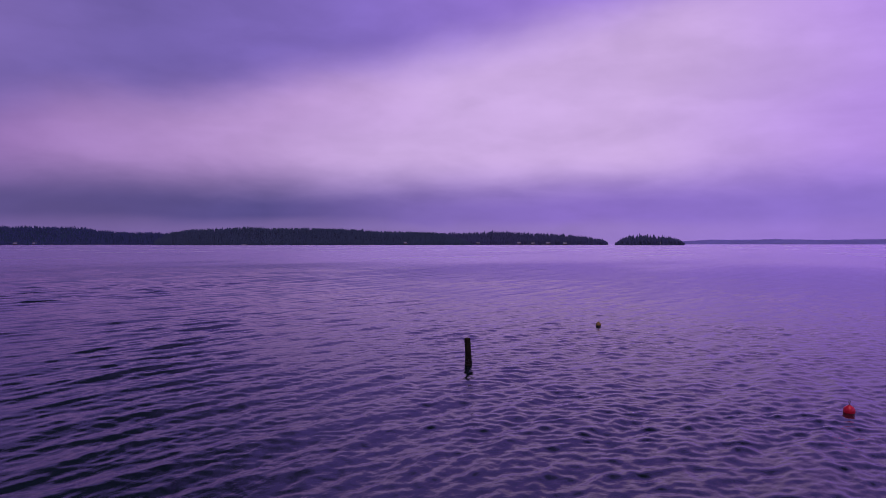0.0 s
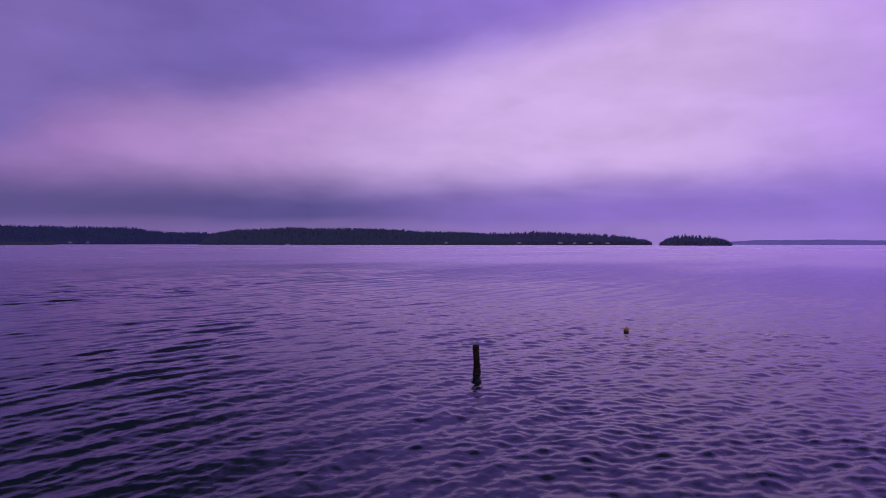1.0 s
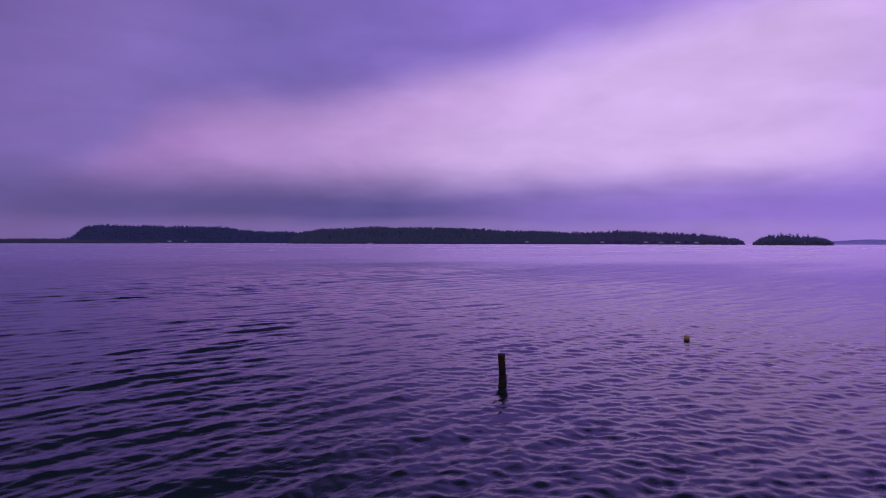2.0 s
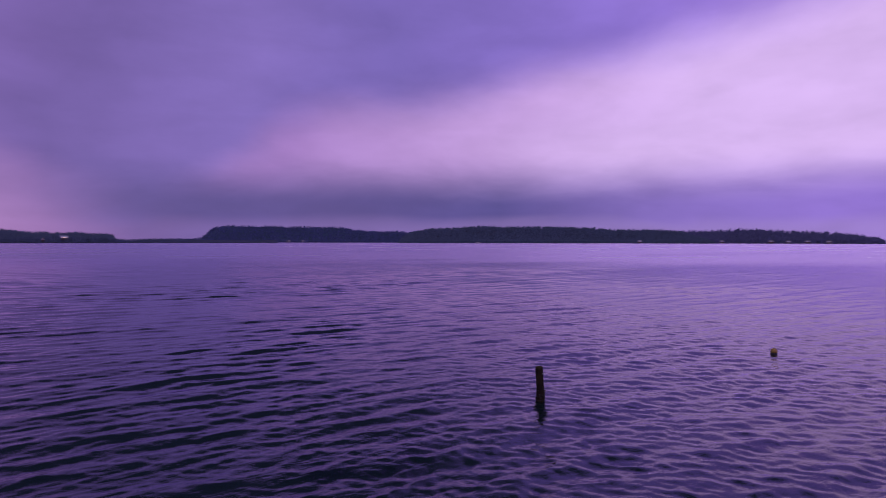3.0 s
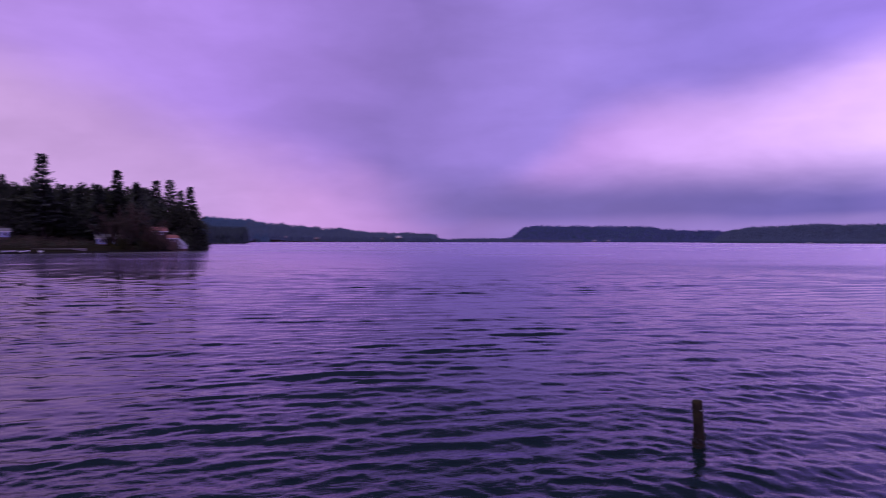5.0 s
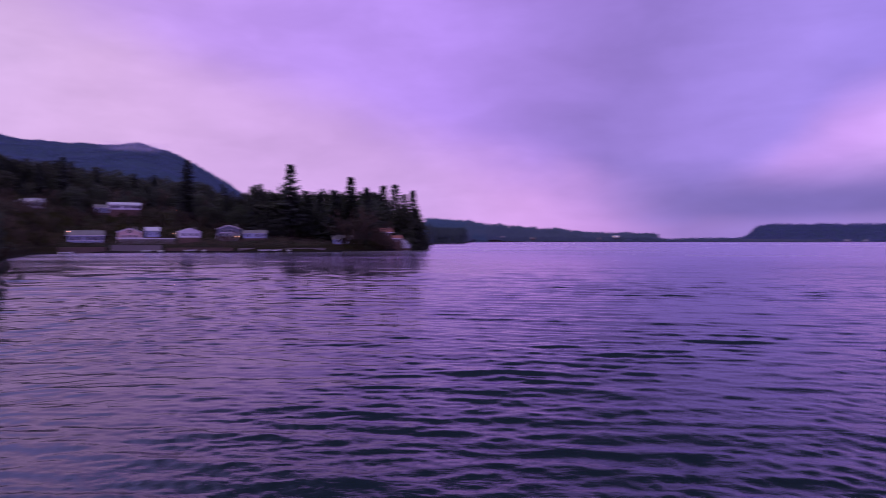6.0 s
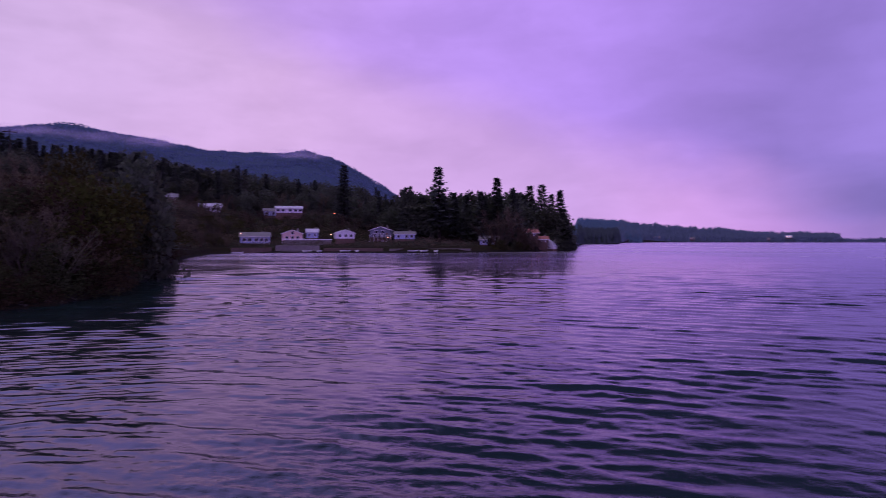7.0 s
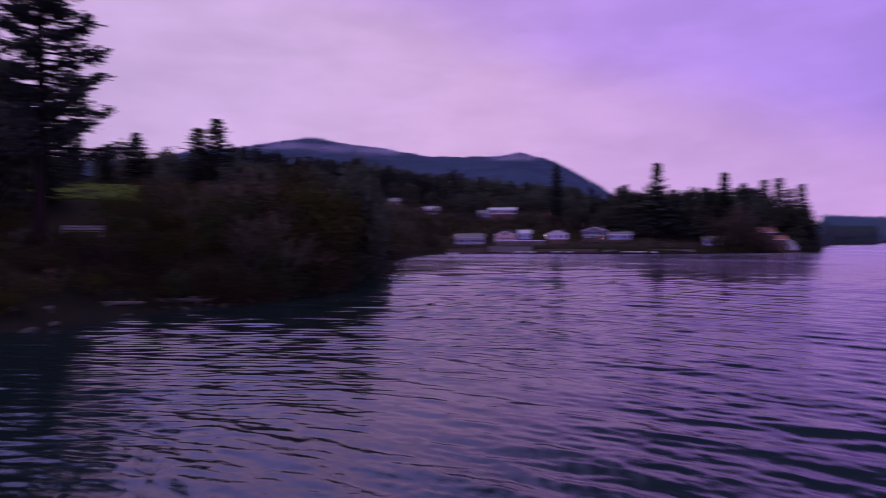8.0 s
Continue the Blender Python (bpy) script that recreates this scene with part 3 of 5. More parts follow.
def mainland_forests():
    rng = np.random.default_rng(21)
    # far coast
    a = rng.uniform(41, 65.6, 6500)
    s = rng.uniform(6, 620, 6500)
    r = shore(a) + s
    keep = (a > 46.2) | (rng.random(6500) < 0.35)
    low = np.where(a < 46.3, 0.45, 1.0)
    ht = rng.uniform(13, 23, 6500) * low
    ht = np.where((a > 62) & (r < 1250), rng.uniform(13, 23, 6500), ht)
    p = np.stack([BAY[0] - r * np.sin(np.radians(a)), BAY[1] + r * np.cos(np.radians(a)), ground(a, r) - 1, ht], -1)[keep]
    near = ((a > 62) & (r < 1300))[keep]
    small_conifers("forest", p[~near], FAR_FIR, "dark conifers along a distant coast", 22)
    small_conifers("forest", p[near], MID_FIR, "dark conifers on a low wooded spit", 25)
    # hill behind the second point, its haze painted by the mountain's blue needles
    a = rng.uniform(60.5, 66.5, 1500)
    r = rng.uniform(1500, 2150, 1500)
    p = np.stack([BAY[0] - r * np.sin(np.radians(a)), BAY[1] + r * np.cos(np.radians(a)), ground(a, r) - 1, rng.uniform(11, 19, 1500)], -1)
    small_conifers("forest", p, HILL_FIR, "conifers on a low hill across the water, coloured for haze", 24)
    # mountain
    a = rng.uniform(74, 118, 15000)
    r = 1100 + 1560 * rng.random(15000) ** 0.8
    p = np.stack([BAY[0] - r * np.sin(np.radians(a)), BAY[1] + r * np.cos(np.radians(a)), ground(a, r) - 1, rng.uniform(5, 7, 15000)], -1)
    small_conifers("forest", p, HILL_FIR, "conifer forest clothing a mountain, coloured blue for haze", 23, 2, 0.42)


mainland_forests()


def mist_material():
    """Thin cloud: white, seen through, torn by noise and fading at its rims."""
    m = bpy.data.materials.new("thin_mist")
    m.use_nodes = True
    k = Nodes(m.node_tree)
    co = k.add("ShaderNodeTexCoord")
    gen = k.add("ShaderNodeSeparateXYZ")
    k.wire(co.outputs["UV"], gen.inputs[0])
    u, v = gen.outputs[0], gen.outputs[1]
    soft = k.math("MULTIPLY", k.math("MULTIPLY", k.span(u, 0.0, 0.35), k.span(u, 1.0, 0.65)), k.math("MULTIPLY", k.span(v, 0.0, 0.55), k.span(v, 1.0, 0.6)))
    torn = k.span(k.noise(co.outputs["Object"], 0.007, 5.0, 0.6, (1.0, 1.0, 2.2), 0.6), 0.15, 0.75)
    d, t = k.add("ShaderNodeBsdfDiffuse"), k.add("ShaderNodeBsdfTransparent")
    d.inputs["Color"].default_value = (0.62, 0.52, 0.80, 1)
    mixed = k.add("ShaderNodeMixShader")
    k.wire(k.math("MULTIPLY", k.math("MULTIPLY", soft, torn), 0.32), mixed.inputs[0])
    k.wire(t.outputs[0], mixed.inputs[1])
    k.wire(d.outputs[0], mixed.inputs[2])
    k.wire(mixed.outputs[0], k.add("ShaderNodeOutputMaterial").inputs[0])
    return m


def mist(a0, a1, r, e0, e1, mat):
    """A bank of mist clinging to the ridge, bulging towards the bay."""
    A, V = np.meshgrid(np.linspace(a0, a1, 25), np.linspace(0, 1, 9), indexing="ij")
    R = r + 160 * (V - 0.3) + 40 * fbm(A, V * 2, 2, 17)
    Z = r * np.tan(np.radians(e0 + (e1 - e0) * V))
    co = np.stack([BAY[0] - R * np.sin(np.radians(A)), BAY[1] + R * np.cos(np.radians(A)), Z], -1)
    me = grid_mesh("mist_bank", co, mat=mat)
    layer = me.uv_layers.new(name="UVMap")
    idx = np.empty(len(me.loops), dtype=np.int32)
    me.loops.foreach_get("vertex_index", idx)
    uv = np.stack([(A - a0) / (a1 - a0), V], -1).reshape(-1, 2)[idx]
    layer.data.foreach_set("uv", uv.reshape(-1).astype(np.float32))
    tagged(new("mist_bank", me), "thin pale mist clinging to the mountain ridge", "mist", kind="stuff")


MIST = mist_material()
for a0, a1, r, e0, e1 in ((86.0, 92.2, 1800, 6.55, 8.35), (98.4, 103.4, 1780, 7.1, 8.75), (100.8, 113.0, 1800, 7.35, 9.1)):
    mist(a0, a1, r, e0, e1, MIST)


# ---- trees ----
def kite(geo, p, along, side, length, width):
    """One flat spray of needles or leaves: a pointed, slightly folded blade."""
    m = p + along * (0.45 * length)
    up = along.cross(side) * (0.12 * width)
    geo.add([tuple(p), tuple(m + side * width + up), tuple(p + along * length), tuple(m - side * width + up)], [(0, 1, 2), (0, 2, 3)])


def rand_dir(rng, low=-1.0):
    while True:
        v = Vector((rng.uniform(-1, 1), rng.uniform(-1, 1), rng.uniform(low, 1)))
        if 0.1 < v.length < 1:
            return v.normalized()


def conifer_crown(rng, base, whorls, per, sprays, blade, reach, gap=0.0, lift=0.0):
    """A fir's crown for a tree one unit tall; base: height of the lowest bough; reach: its longest bough; lift: upturned tips."""
    g = Geo()
    lean = [(rng.uniform(-0.012, 0.012), rng.uniform(-0.012, 0.012)) for _ in range(4)]
    gapstep = (0.985 - base) / whorls
    bias = rng.uniform(0, 6.28)
    for i in range(whorls):
        q = i / (whorls - 1)
        z = base + (0.985 - base) * q
        long = reach * (0.06 + 0.94 * (1 - q) ** 0.80) * min(1.0, 0.55 + q * 4.0) * rng.uniform(0.92, 1.06)
        if rng.random() < gap and q < 0.8:
            continue
        for k in range(per):
            a = 2 * math.pi * (k + rng.uniform(-0.4, 0.4)) / per + i * 1.7
            n = long * rng.uniform(0.35, 1.2) * (1 + 0.22 * math.cos(a - bias))
            slope = rng.uniform(-0.45, 0.10) + 0.65 * q
            out = Vector((math.cos(a), math.sin(a), 0))
            zz = z + rng.uniform(-2.6, 2.6) * gapstep * (1 - q)
            for j in range(sprays):
                u = (j + rng.uniform(0.1, 0.9)) / sprays
                c = Vector((lean[0][0] * q, lean[0][1] * q, zz)) + out * (n * u) + Vector((0, 0, n * (slope * u + lift * u * u)))
                turn = a + rng.choice((-1, 1)) * rng.uniform(0.2, 1.0)
                along = Vector((math.cos(turn), math.sin(turn), slope * 0.6 + rng.uniform(-0.6, 0.35))).normalized()
                side = along.cross(Vector((rng.uniform(-0.8, 0.8), rng.uniform(-0.8, 0.8), 1))).normalized()
                s = blade * rng.uniform(0.6, 1.3) * (1.15 - 0.55 * u) * (1.1 - 0.45 * q)
                kite(g, c, along, side, s, s * 0.30)
    # leader
    for j in range(6):
        z = 0.93 + 0.012 * j
        along = Vector((rng.uniform(-0.5, 0.5), rng.uniform(-0.5, 0.5), 1)).normalized()
        kite(g, Vector((0, 0, z)), along, along.orthogonal().normalized(), 0.03, 0.008)
    return g


def trunk_geo(rng, thick, top=0.97):
    g = Geo()
    pts = [(rng.uniform(-0.004, 0.004), rng.uniform(-0.004, 0.004), z) for z in (-0.03, 0.02, 0.15, 0.35, 0.6, 0.8, top)]
    pts[0] = (0, 0, -0.03)
    return g.tube(pts, [thick * k for k in (1.5, 1.15, 1.0, 0.85, 0.6, 0.35, 0.08)], 8, 0.06, rng)


def leaf_crown(rng, count, blade, squash=1.0, lumps=7, low=0.12):
    """A broad crown one unit tall made of lumps of leaf clumps with gaps between."""
    g = Geo()
    cores = [(Vector((rng.uniform(-0.26, 0.26) * squash, rng.uniform(-0.26, 0.26) * squash, rng.uniform(low + 0.12, 0.80))), rng.uniform(0.13, 0.25)) for _ in range(lumps)]
    for _ in range(count):
        c, r = rng.choice(cores)
        d = rand_dir(rng, -0.6)
        p = c + Vector((d.x * squash, d.y * squash, d.z)) * (r * rng.uniform(0.55, 1.08))
        along = (d + rand_dir(rng) * 0.9).normalized()
        side = along.cross(rand_dir(rng)).normalized()
        s = blade * rng.uniform(0.6, 1.4)
        kite(g, p, along, side, s, s * 0.42)
    return g


def twig_crown(rng, count, squash=1.0, thin=0.0028):
    """A leafless crown one unit tall: forking limbs that end in a haze of fine short twigs."""
    g = Geo()
    forks = []
    for _ in range(9):
        a = rng.uniform(0, 6.28)
        w1 = rng.uniform(0.10, 0.30) * squash
        tip = Vector((math.cos(a) * w1, math.sin(a) * w1, rng.uniform(0.45, 0.80)))
        g.tube([(0, 0, 0.0), tuple(tip * 0.5 + Vector((0, 0, 0.03))), tuple(tip)], [0.014, 0.008, 0.003], 4)
        for _ in range(5):
            p = tip * rng.uniform(0.45, 1.0)
            d = (tip.normalized() + rand_dir(rng, -0.2) * 0.8).normalized() * rng.uniform(0.10, 0.22)
            g.tube([tuple(p), tuple(p + d)], [0.004, 0.0015], 3)
            forks.append((p, d))
    for _ in range(count):
        p, d = rng.choice(forks)
        q = p + d * rng.uniform(0.15, 1.05)
        along = (d.normalized() + rand_dir(rng, -0.4) * 0.9).normalized()
        side = along.cross(rand_dir(rng)).normalized()
        kite(g, q, along, side, rng.uniform(0.04, 0.13), thin * rng.uniform(0.6, 1.5))
    return g


class Stock:
    """Tree meshes, made once and shared."""

    def __init__(self):
        rng = random.Random(7)
        self.fir = [(mesh("crown", g.v, g.f, FIR), mesh("trunk", t.v, t.f, BARK, True)) for g, t in
                    ((conifer_crown(rng, b, 40, 6, 6, 0.060, rc, gp, 0.1), trunk_geo(rng, 0.011)) for b, rc, gp in
                     ((0.10, 0.165, 0.0), (0.14, 0.145, 0.04), (0.20, 0.16, 0.10), (0.06, 0.20, 0.0), (0.24, 0.135, 0.12), (0.05, 0.18, 0.03)))]
        self.cedar = [(mesh("crown", g.v, g.f, CEDAR), mesh("trunk", t.v, t.f, BARK, True)) for g, t in
                      ((leaf_crown(rng, 1200, 0.060, 0.75, 14, 0.02), trunk_geo(rng, 0.014, 0.6)) for _ in range(3))]
        self.shrub = [mesh("foliage", g.v, g.f, m) for g, m in
                      [(leaf_crown(rng, 780, 0.052, 1.5, 12, -0.1), IVY), (leaf_crown(rng, 780, 0.050, 1.2, 12, -0.1), THICKET), (leaf_crown(rng, 780, 0.050, 1.7, 11, -0.1), BRAMBLE)]]
        self.bare = [mesh("bare_crown", g.v, g.f, m) for g, m in
                     [(twig_crown(rng, 560, 1.3), TWIG), (twig_crown(rng, 560, 1.0), TWIG), (twig_crown(rng, 560, 1.5, 0.004), RUSSET)]]
        g = Geo().tube([(0, 0, -0.06), (0, 0, 0.05), (0.01, 0.0, 0.22)], [0.05, 0.035, 0.02], 6)
        self.stem = mesh("stem", g.v, g.f, BARK, True)


STOCK = Stock()


def upright(x, y, z, turn, sx, sz):
    return Matrix.LocRotScale((x, y, z), Euler((0, 0, turn)), (sx, sx, sz))


def fir(x, y, top, kind=0, wide=1.0, label="tall dark green fir on the wooded point", group="point conifers", seed=0):
    """A fir whose tip stands at height top."""
    z = on_land(x, y)
    h = max(3.0, top - z)
    crown, trunk = STOCK.fir[kind % len(STOCK.fir)]
    t = thing("fir_tree", upright(x, y, z, seed * 2.4, h * wide, h), label, "tree", group)
    part("trunk", trunk, None, t)
    part("crown", crown, None, t)
    return t


def cedar(x, y, top, kind=0, wide=1.0, label="broad dense evergreen tree behind the shore", group="shore evergreens", seed=0):
    z = on_land(x, y)
    h = max(2.5, top - z)
    crown, trunk = STOCK.cedar[kind % len(STOCK.cedar)]
    t = thing("cedar_tree", upright(x, y, z, seed * 1.9, h * wide, h), label, "tree", group)
    part("trunk", trunk, None, t)
    part("crown", crown, None, t)
    return t


def shrub(x, y, h, kind=0, wide=1.0, seed=0):
    names = ("olive green leafy shrub on the bank", "dark green rounded shrub on the bank", "dark brown bramble thicket on the bank")
    t = thing("shrub", upright(x, y, on_land(x, y) - 0.2, seed * 1.3, h * wide, h), names[kind % 3], "shrub", "bank shrubs")
    part("stem", STOCK.stem, None, t)
    part("foliage", STOCK.shrub[kind % 3], None, t)
    return t


def bare_tree(x, y, h, kind=0, wide=1.0, seed=0):
    names = ("leafless brown tree with fine twigs", "leafless grey-brown tree with upright twigs", "leafless russet thicket of fine twigs")
    t = thing("bare_tree", upright(x, y, on_land(x, y) - 0.2, seed * 1.7, h * wide, h), names[kind % 3], "tree", "bare trees")
    part("stem", STOCK.stem, None, t)
    part("bare_crown", STOCK.bare[kind % 3], None, t)
    return t


# ---- things in the water ----
def piling():
    rng = random.Random(3)
    t = thing("wooden_piling", pose(1.02, 27.08, 0), "lone dark weathered wooden piling standing in the water", "piling")
    g = Geo()
    pts = [(0.06 - 0.075 * (z + 2) / 3.1 + 0.012 * math.sin(z * 5), 0.02 * math.sin(z * 3), z) for z in (-2, -0.6, 0.0, 0.25, 0.5, 0.75, 0.95, 1.07, 1.11)]
    part("shaft", g.tube(pts, [0.14, 0.14, 0.135, 0.126, 0.122, 0.119, 0.120, 0.120, 0.114], 16, 0.05, rng), PILE, t, smooth=True)
    c = Geo()
    for k in range(90):
        a, z = rng.uniform(0, 6.28), rng.uniform(-0.35, 0.42) * rng.uniform(0.5, 1)
        p = Vector((0.02 + 0.142 * math.cos(a), 0.142 * math.sin(a), z))
        d = Vector((math.cos(a), math.sin(a), 0.2))
        s = rng.uniform(0.015, 0.035)
        c.tube([tuple(p - d * 0.02), tuple(p + d * s)], [s, s * 0.5], 5)
    tagged(part("barnacle_crust", c, WEED, t, "dark crust of barnacles near the waterline"), kind="stuff")
    b = Geo()
    b.tube([(-0.17, -0.05, 0.90), (0.17, -0.05, 0.90)], [0.014, 0.014], 8)
    part("bolt", b, STEEL, t, "rusty through bolt")


def red_buoy():
    t = thing("mooring_buoy", pose(11.81, 19.31, 0.085, 4, -3, 20), "round red plastic mooring buoy floating on the water", "buoy")
    g = Geo()
    g.lathe([(0.02, -0.17), (0.09, -0.15), (0.15, -0.09), (0.183, 0.0), (0.18, 0.06), (0.155, 0.12), (0.10, 0.165), (0.05, 0.18), (0.045, 0.20), (0.0, 0.20)], 24)
    part("float", g, RED, t, smooth=True)
    s = Geo().tube([(0, 0, 0.19), (0, 0, 0.26)], [0.014, 0.014], 8)
    shank = part("shank", s, STEEL, t, "steel shank")
    part("ring", Geo().ring((0, 0, 0.305), 0.045, 0.011), STEEL, shank, "steel mooring ring", True)
    # shade and reflection at the float's foot, built as a dark band
    band = Geo().lathe([(0.165, -0.085), (0.178, -0.075), (0.186, -0.045), (0.184, -0.04)], 24)
    part("waterline_shade", band, RUBBER, t, "dark band standing for shade and reflection at the waterline", True)
    t.scale = (0.85, 0.85, 0.9)


def yellow_buoy():
    t = thing("marker_buoy", pose(9.28, 39.75, -0.10, -3, 4, 0), "small yellow-topped marker buoy fouled black below", "buoy")
    part("body", Geo().lathe([(0.10, -0.25), (0.15, -0.2), (0.155, 0.06), (0.15, 0.14), (0.14, 0.16)], 18), RUBBER, t, smooth=True)
    part("cap", Geo().lathe([(0.142, 0.158), (0.150, 0.20), (0.145, 0.27), (0.11, 0.33), (0.05, 0.36), (0.0, 0.365)], 18), YELLOW, t, "faded yellow cap", True)
    part("eyelet", Geo().ring((0, 0, 0.39), 0.035, 0.009), STEEL, t, smooth=True)


def boat_geo(length, beam, deep):
    """An open hull, bow towards +x."""
    g = Geo()
    st = [(-0.5, 0.80, 0.0), (-0.25, 0.98, 0.0), (0.05, 1.0, 0.0), (0.28, 0.8, 0.05), (0.42, 0.42, 0.14), (0.5, 0.04, 0.26)]
    rows = []
    for x, b, rise in st:
        hb = b * beam / 2
        rows.append([(x * length, -hb, deep * (1 + rise)), (x * length, -hb * 0.85, deep * (0.45 + rise)), (x * length, 0, deep * rise * 1.2),
                     (x * length, hb * 0.85, deep * (0.45 + rise)), (x * length, hb, deep * (1 + rise)),
                     (x * length, hb * 0.88, deep * (1 + rise)), (x * length, 0, deep * (0.22 + rise)), (x * length, -hb * 0.88, deep * (1 + rise))])
    vs = [v for r in rows for v in r]
    fs = []
    for i in range(len(rows) - 1):
        for k in range(8):
            fs.append((i * 8 + k, i * 8 + (k + 1) % 8, (i + 1) * 8 + (k + 1) % 8, (i + 1) * 8 + k))
    fs += [tuple(range(7, -1, -1)), tuple(range(40, 48))]
    return g.add(vs, fs)


def rowboat(x, y, z, turn, tilt=0, label="small white boat drawn up on the shingle"):
    t = thing("rowing_boat", pose(x, y, z, tilt, 0, turn), label, "boat", "beached boats")
    part("hull", boat_geo(4.2, 1.6, 0.6), HULL, t)
    for k in (-0.9, 0.5):
        part("thwart", Geo().box(k - 0.14, -0.66, 0.40, k + 0.14, 0.66, 0.44), TIMBER, t, "wooden thwart")
    return t


def motorboat(az, r, label):
    x, y = BAY[0] - r * math.sin(radians(az)), BAY[1] + r * math.cos(radians(az))
    t = thing("motorboat", pose(x, y, -0.4, 0, 0, az + 4), label, "boat")
    part("hull", boat_geo(16, 4.6, 2.0), HULL, t)
    part("cabin", Geo().box(-4.5, -1.7, 1.2, 2.6, 1.7, 4.0, 0.4), WHITE, t)
    part("window_band", Geo().box(-3.8, -1.76, 2.7, 2.0, 1.76, 3.4), PANE, t, "dark cabin window band")
    part("mast", Geo().tube([(-1, 0, 3.9), (-1, 0, 7.0)], [0.08, 0.04], 6), STEEL, t)


piling()
red_buoy()
yellow_buoy()
motorboat(16.9, 1850, "white motorboat lying off the far shore")
motorboat(-27.2, 3600, "faint low vessel near the horizon")


# ---- houses ----
def house(x, y, width, deep, wall_h, rise, wall, roof, label, ridge="x", windows=((-0.28, 0.5), (0.0, 0.5), (0.28, 0.5)), door=None, turn=0.0, deck=0.0, base=0.0, z=None, lit=(), storeys=1, name="house"):
    """A house whose front looks to the bay (its local -y). Windows: (place along the front, height) as shares."""
    az, _ = polar(x, y)
    ground_z = on_land(x, y) if z is None else z
    t = thing(name, pose(x, y, ground_z, 0, 0, az + turn), label, "house", "shore houses")
    w2, d2 = width / 2, deep / 2
    part("foundation", Geo().box(-w2 + 0.1, -d2 + 0.1, -3.0, w2 - 0.1, d2 - 0.1, base + 0.02), BROWN, t)
    g = Geo()
    h = base + wall_h
    if ridge == "x":
        g.add([(-w2, -d2, base), (w2, -d2, base), (w2, d2, base), (-w2, d2, base), (-w2, -d2, h), (w2, -d2, h), (w2, d2, h), (-w2, d2, h), (-w2, 0, h + rise), (w2, 0, h + rise)],
              [(0, 1, 5, 4), (1, 2, 6, 9, 5), (2, 3, 7, 6), (3, 0, 4, 8, 7), (3, 2, 1, 0)])
        slopes = [((-w2 - 0.5, -d2 - 0.6, h - 0.25), (w2 + 0.5, -d2 - 0.6, h - 0.25), (w2 + 0.5, 0, h + rise + 0.05), (-w2 - 0.5, 0, h + rise + 0.05)),
                  ((w2 + 0.5, d2 + 0.6, h - 0.25), (-w2 - 0.5, d2 + 0.6, h - 0.25), (-w2 - 0.5, 0, h + rise + 0.05), (w2 + 0.5, 0, h + rise + 0.05))]
    else:
        g.add([(-w2, -d2, base), (w2, -d2, base), (w2, d2, base), (-w2, d2, base), (-w2, -d2, h), (w2, -d2, h), (w2, d2, h), (-w2, d2, h), (0, -d2, h + rise), (0, d2, h + rise)],
              [(0, 1, 5, 8, 4), (1, 2, 6, 5), (2, 3, 7, 9, 6), (3, 0, 4, 7), (3, 2, 1, 0)])
        slopes = [((-w2 - 0.5, d2 + 0.5, h - 0.25), (-w2 - 0.5, -d2 - 0.5, h - 0.25), (0, -d2 - 0.5, h + rise + 0.05), (0, d2 + 0.5, h + rise + 0.05)),
                  ((w2 + 0.5, -d2 - 0.5, h - 0.25), (w2 + 0.5, d2 + 0.5, h - 0.25), (0, d2 + 0.5, h + rise + 0.05), (0, -d2 - 0.5, h + rise + 0.05))]
    part("wall", g, wall, t)
    for q in slopes:
        r = Geo()
        lift = [(a, b, c + 0.18) for a, b, c in q]
        r.add(list(q) + lift, [(4, 5, 6, 7), (3, 2, 1, 0), (0, 1, 5, 4), (1, 2, 6, 5), (2, 3, 7, 6), (3, 0, 4, 7)])
        part("roof", r, roof, t)
    if ridge == "x":
        part("fascia", Geo().box(-w2 - 0.5, -d2 - 0.66, h - 0.32, w2 + 0.5, -d2 - 0.6, h - 0.06), TRIM, t, "white eaves board")
    else:
        for s in (-1, 1):
            b = Geo()
            b.add([(s * (w2 + 0.5), -d2 - 0.56, h - 0.30), (0, -d2 - 0.56, h + rise), (0, -d2 - 0.56, h + rise + 0.26), (s * (w2 + 0.5), -d2 - 0.56, h - 0.02),
                   (s * (w2 + 0.5), -d2 - 0.5, h - 0.30), (0, -d2 - 0.5, h + rise), (0, -d2 - 0.5, h + rise + 0.26), (s * (w2 + 0.5), -d2 - 0.5, h - 0.02)],
                  [(0, 1, 2, 3), (7, 6, 5, 4), (0, 4, 5, 1), (3, 2, 6, 7), (0, 3, 7, 4), (1, 5, 6, 2)])
            part("barge_board", b, TRIM, t, "white barge board")
    for k, (u, v) in enumerate(windows):
        wx, wz = u * width, base + v * wall_h
        wd, wh = min(1.7, width * 0.13), min(1.3, wall_h / storeys * 0.45)
        f = Geo()
        for a, b, c, d in ((-wd / 2 - 0.1, wh / 2, wd / 2 + 0.1, wh / 2 + 0.12), (-wd / 2 - 0.1, -wh / 2 - 0.12, wd / 2 + 0.1, -wh / 2), (-wd / 2 - 0.1, -wh / 2, -wd / 2, wh / 2), (wd / 2, -wh / 2, wd / 2 + 0.1, wh / 2)):
            f.box(wx + a, -d2 - 0.06, wz + b, wx + c, -d2 + 0.02, wz + d)
        win = part("window", f, TRIM, t, "white window frame")
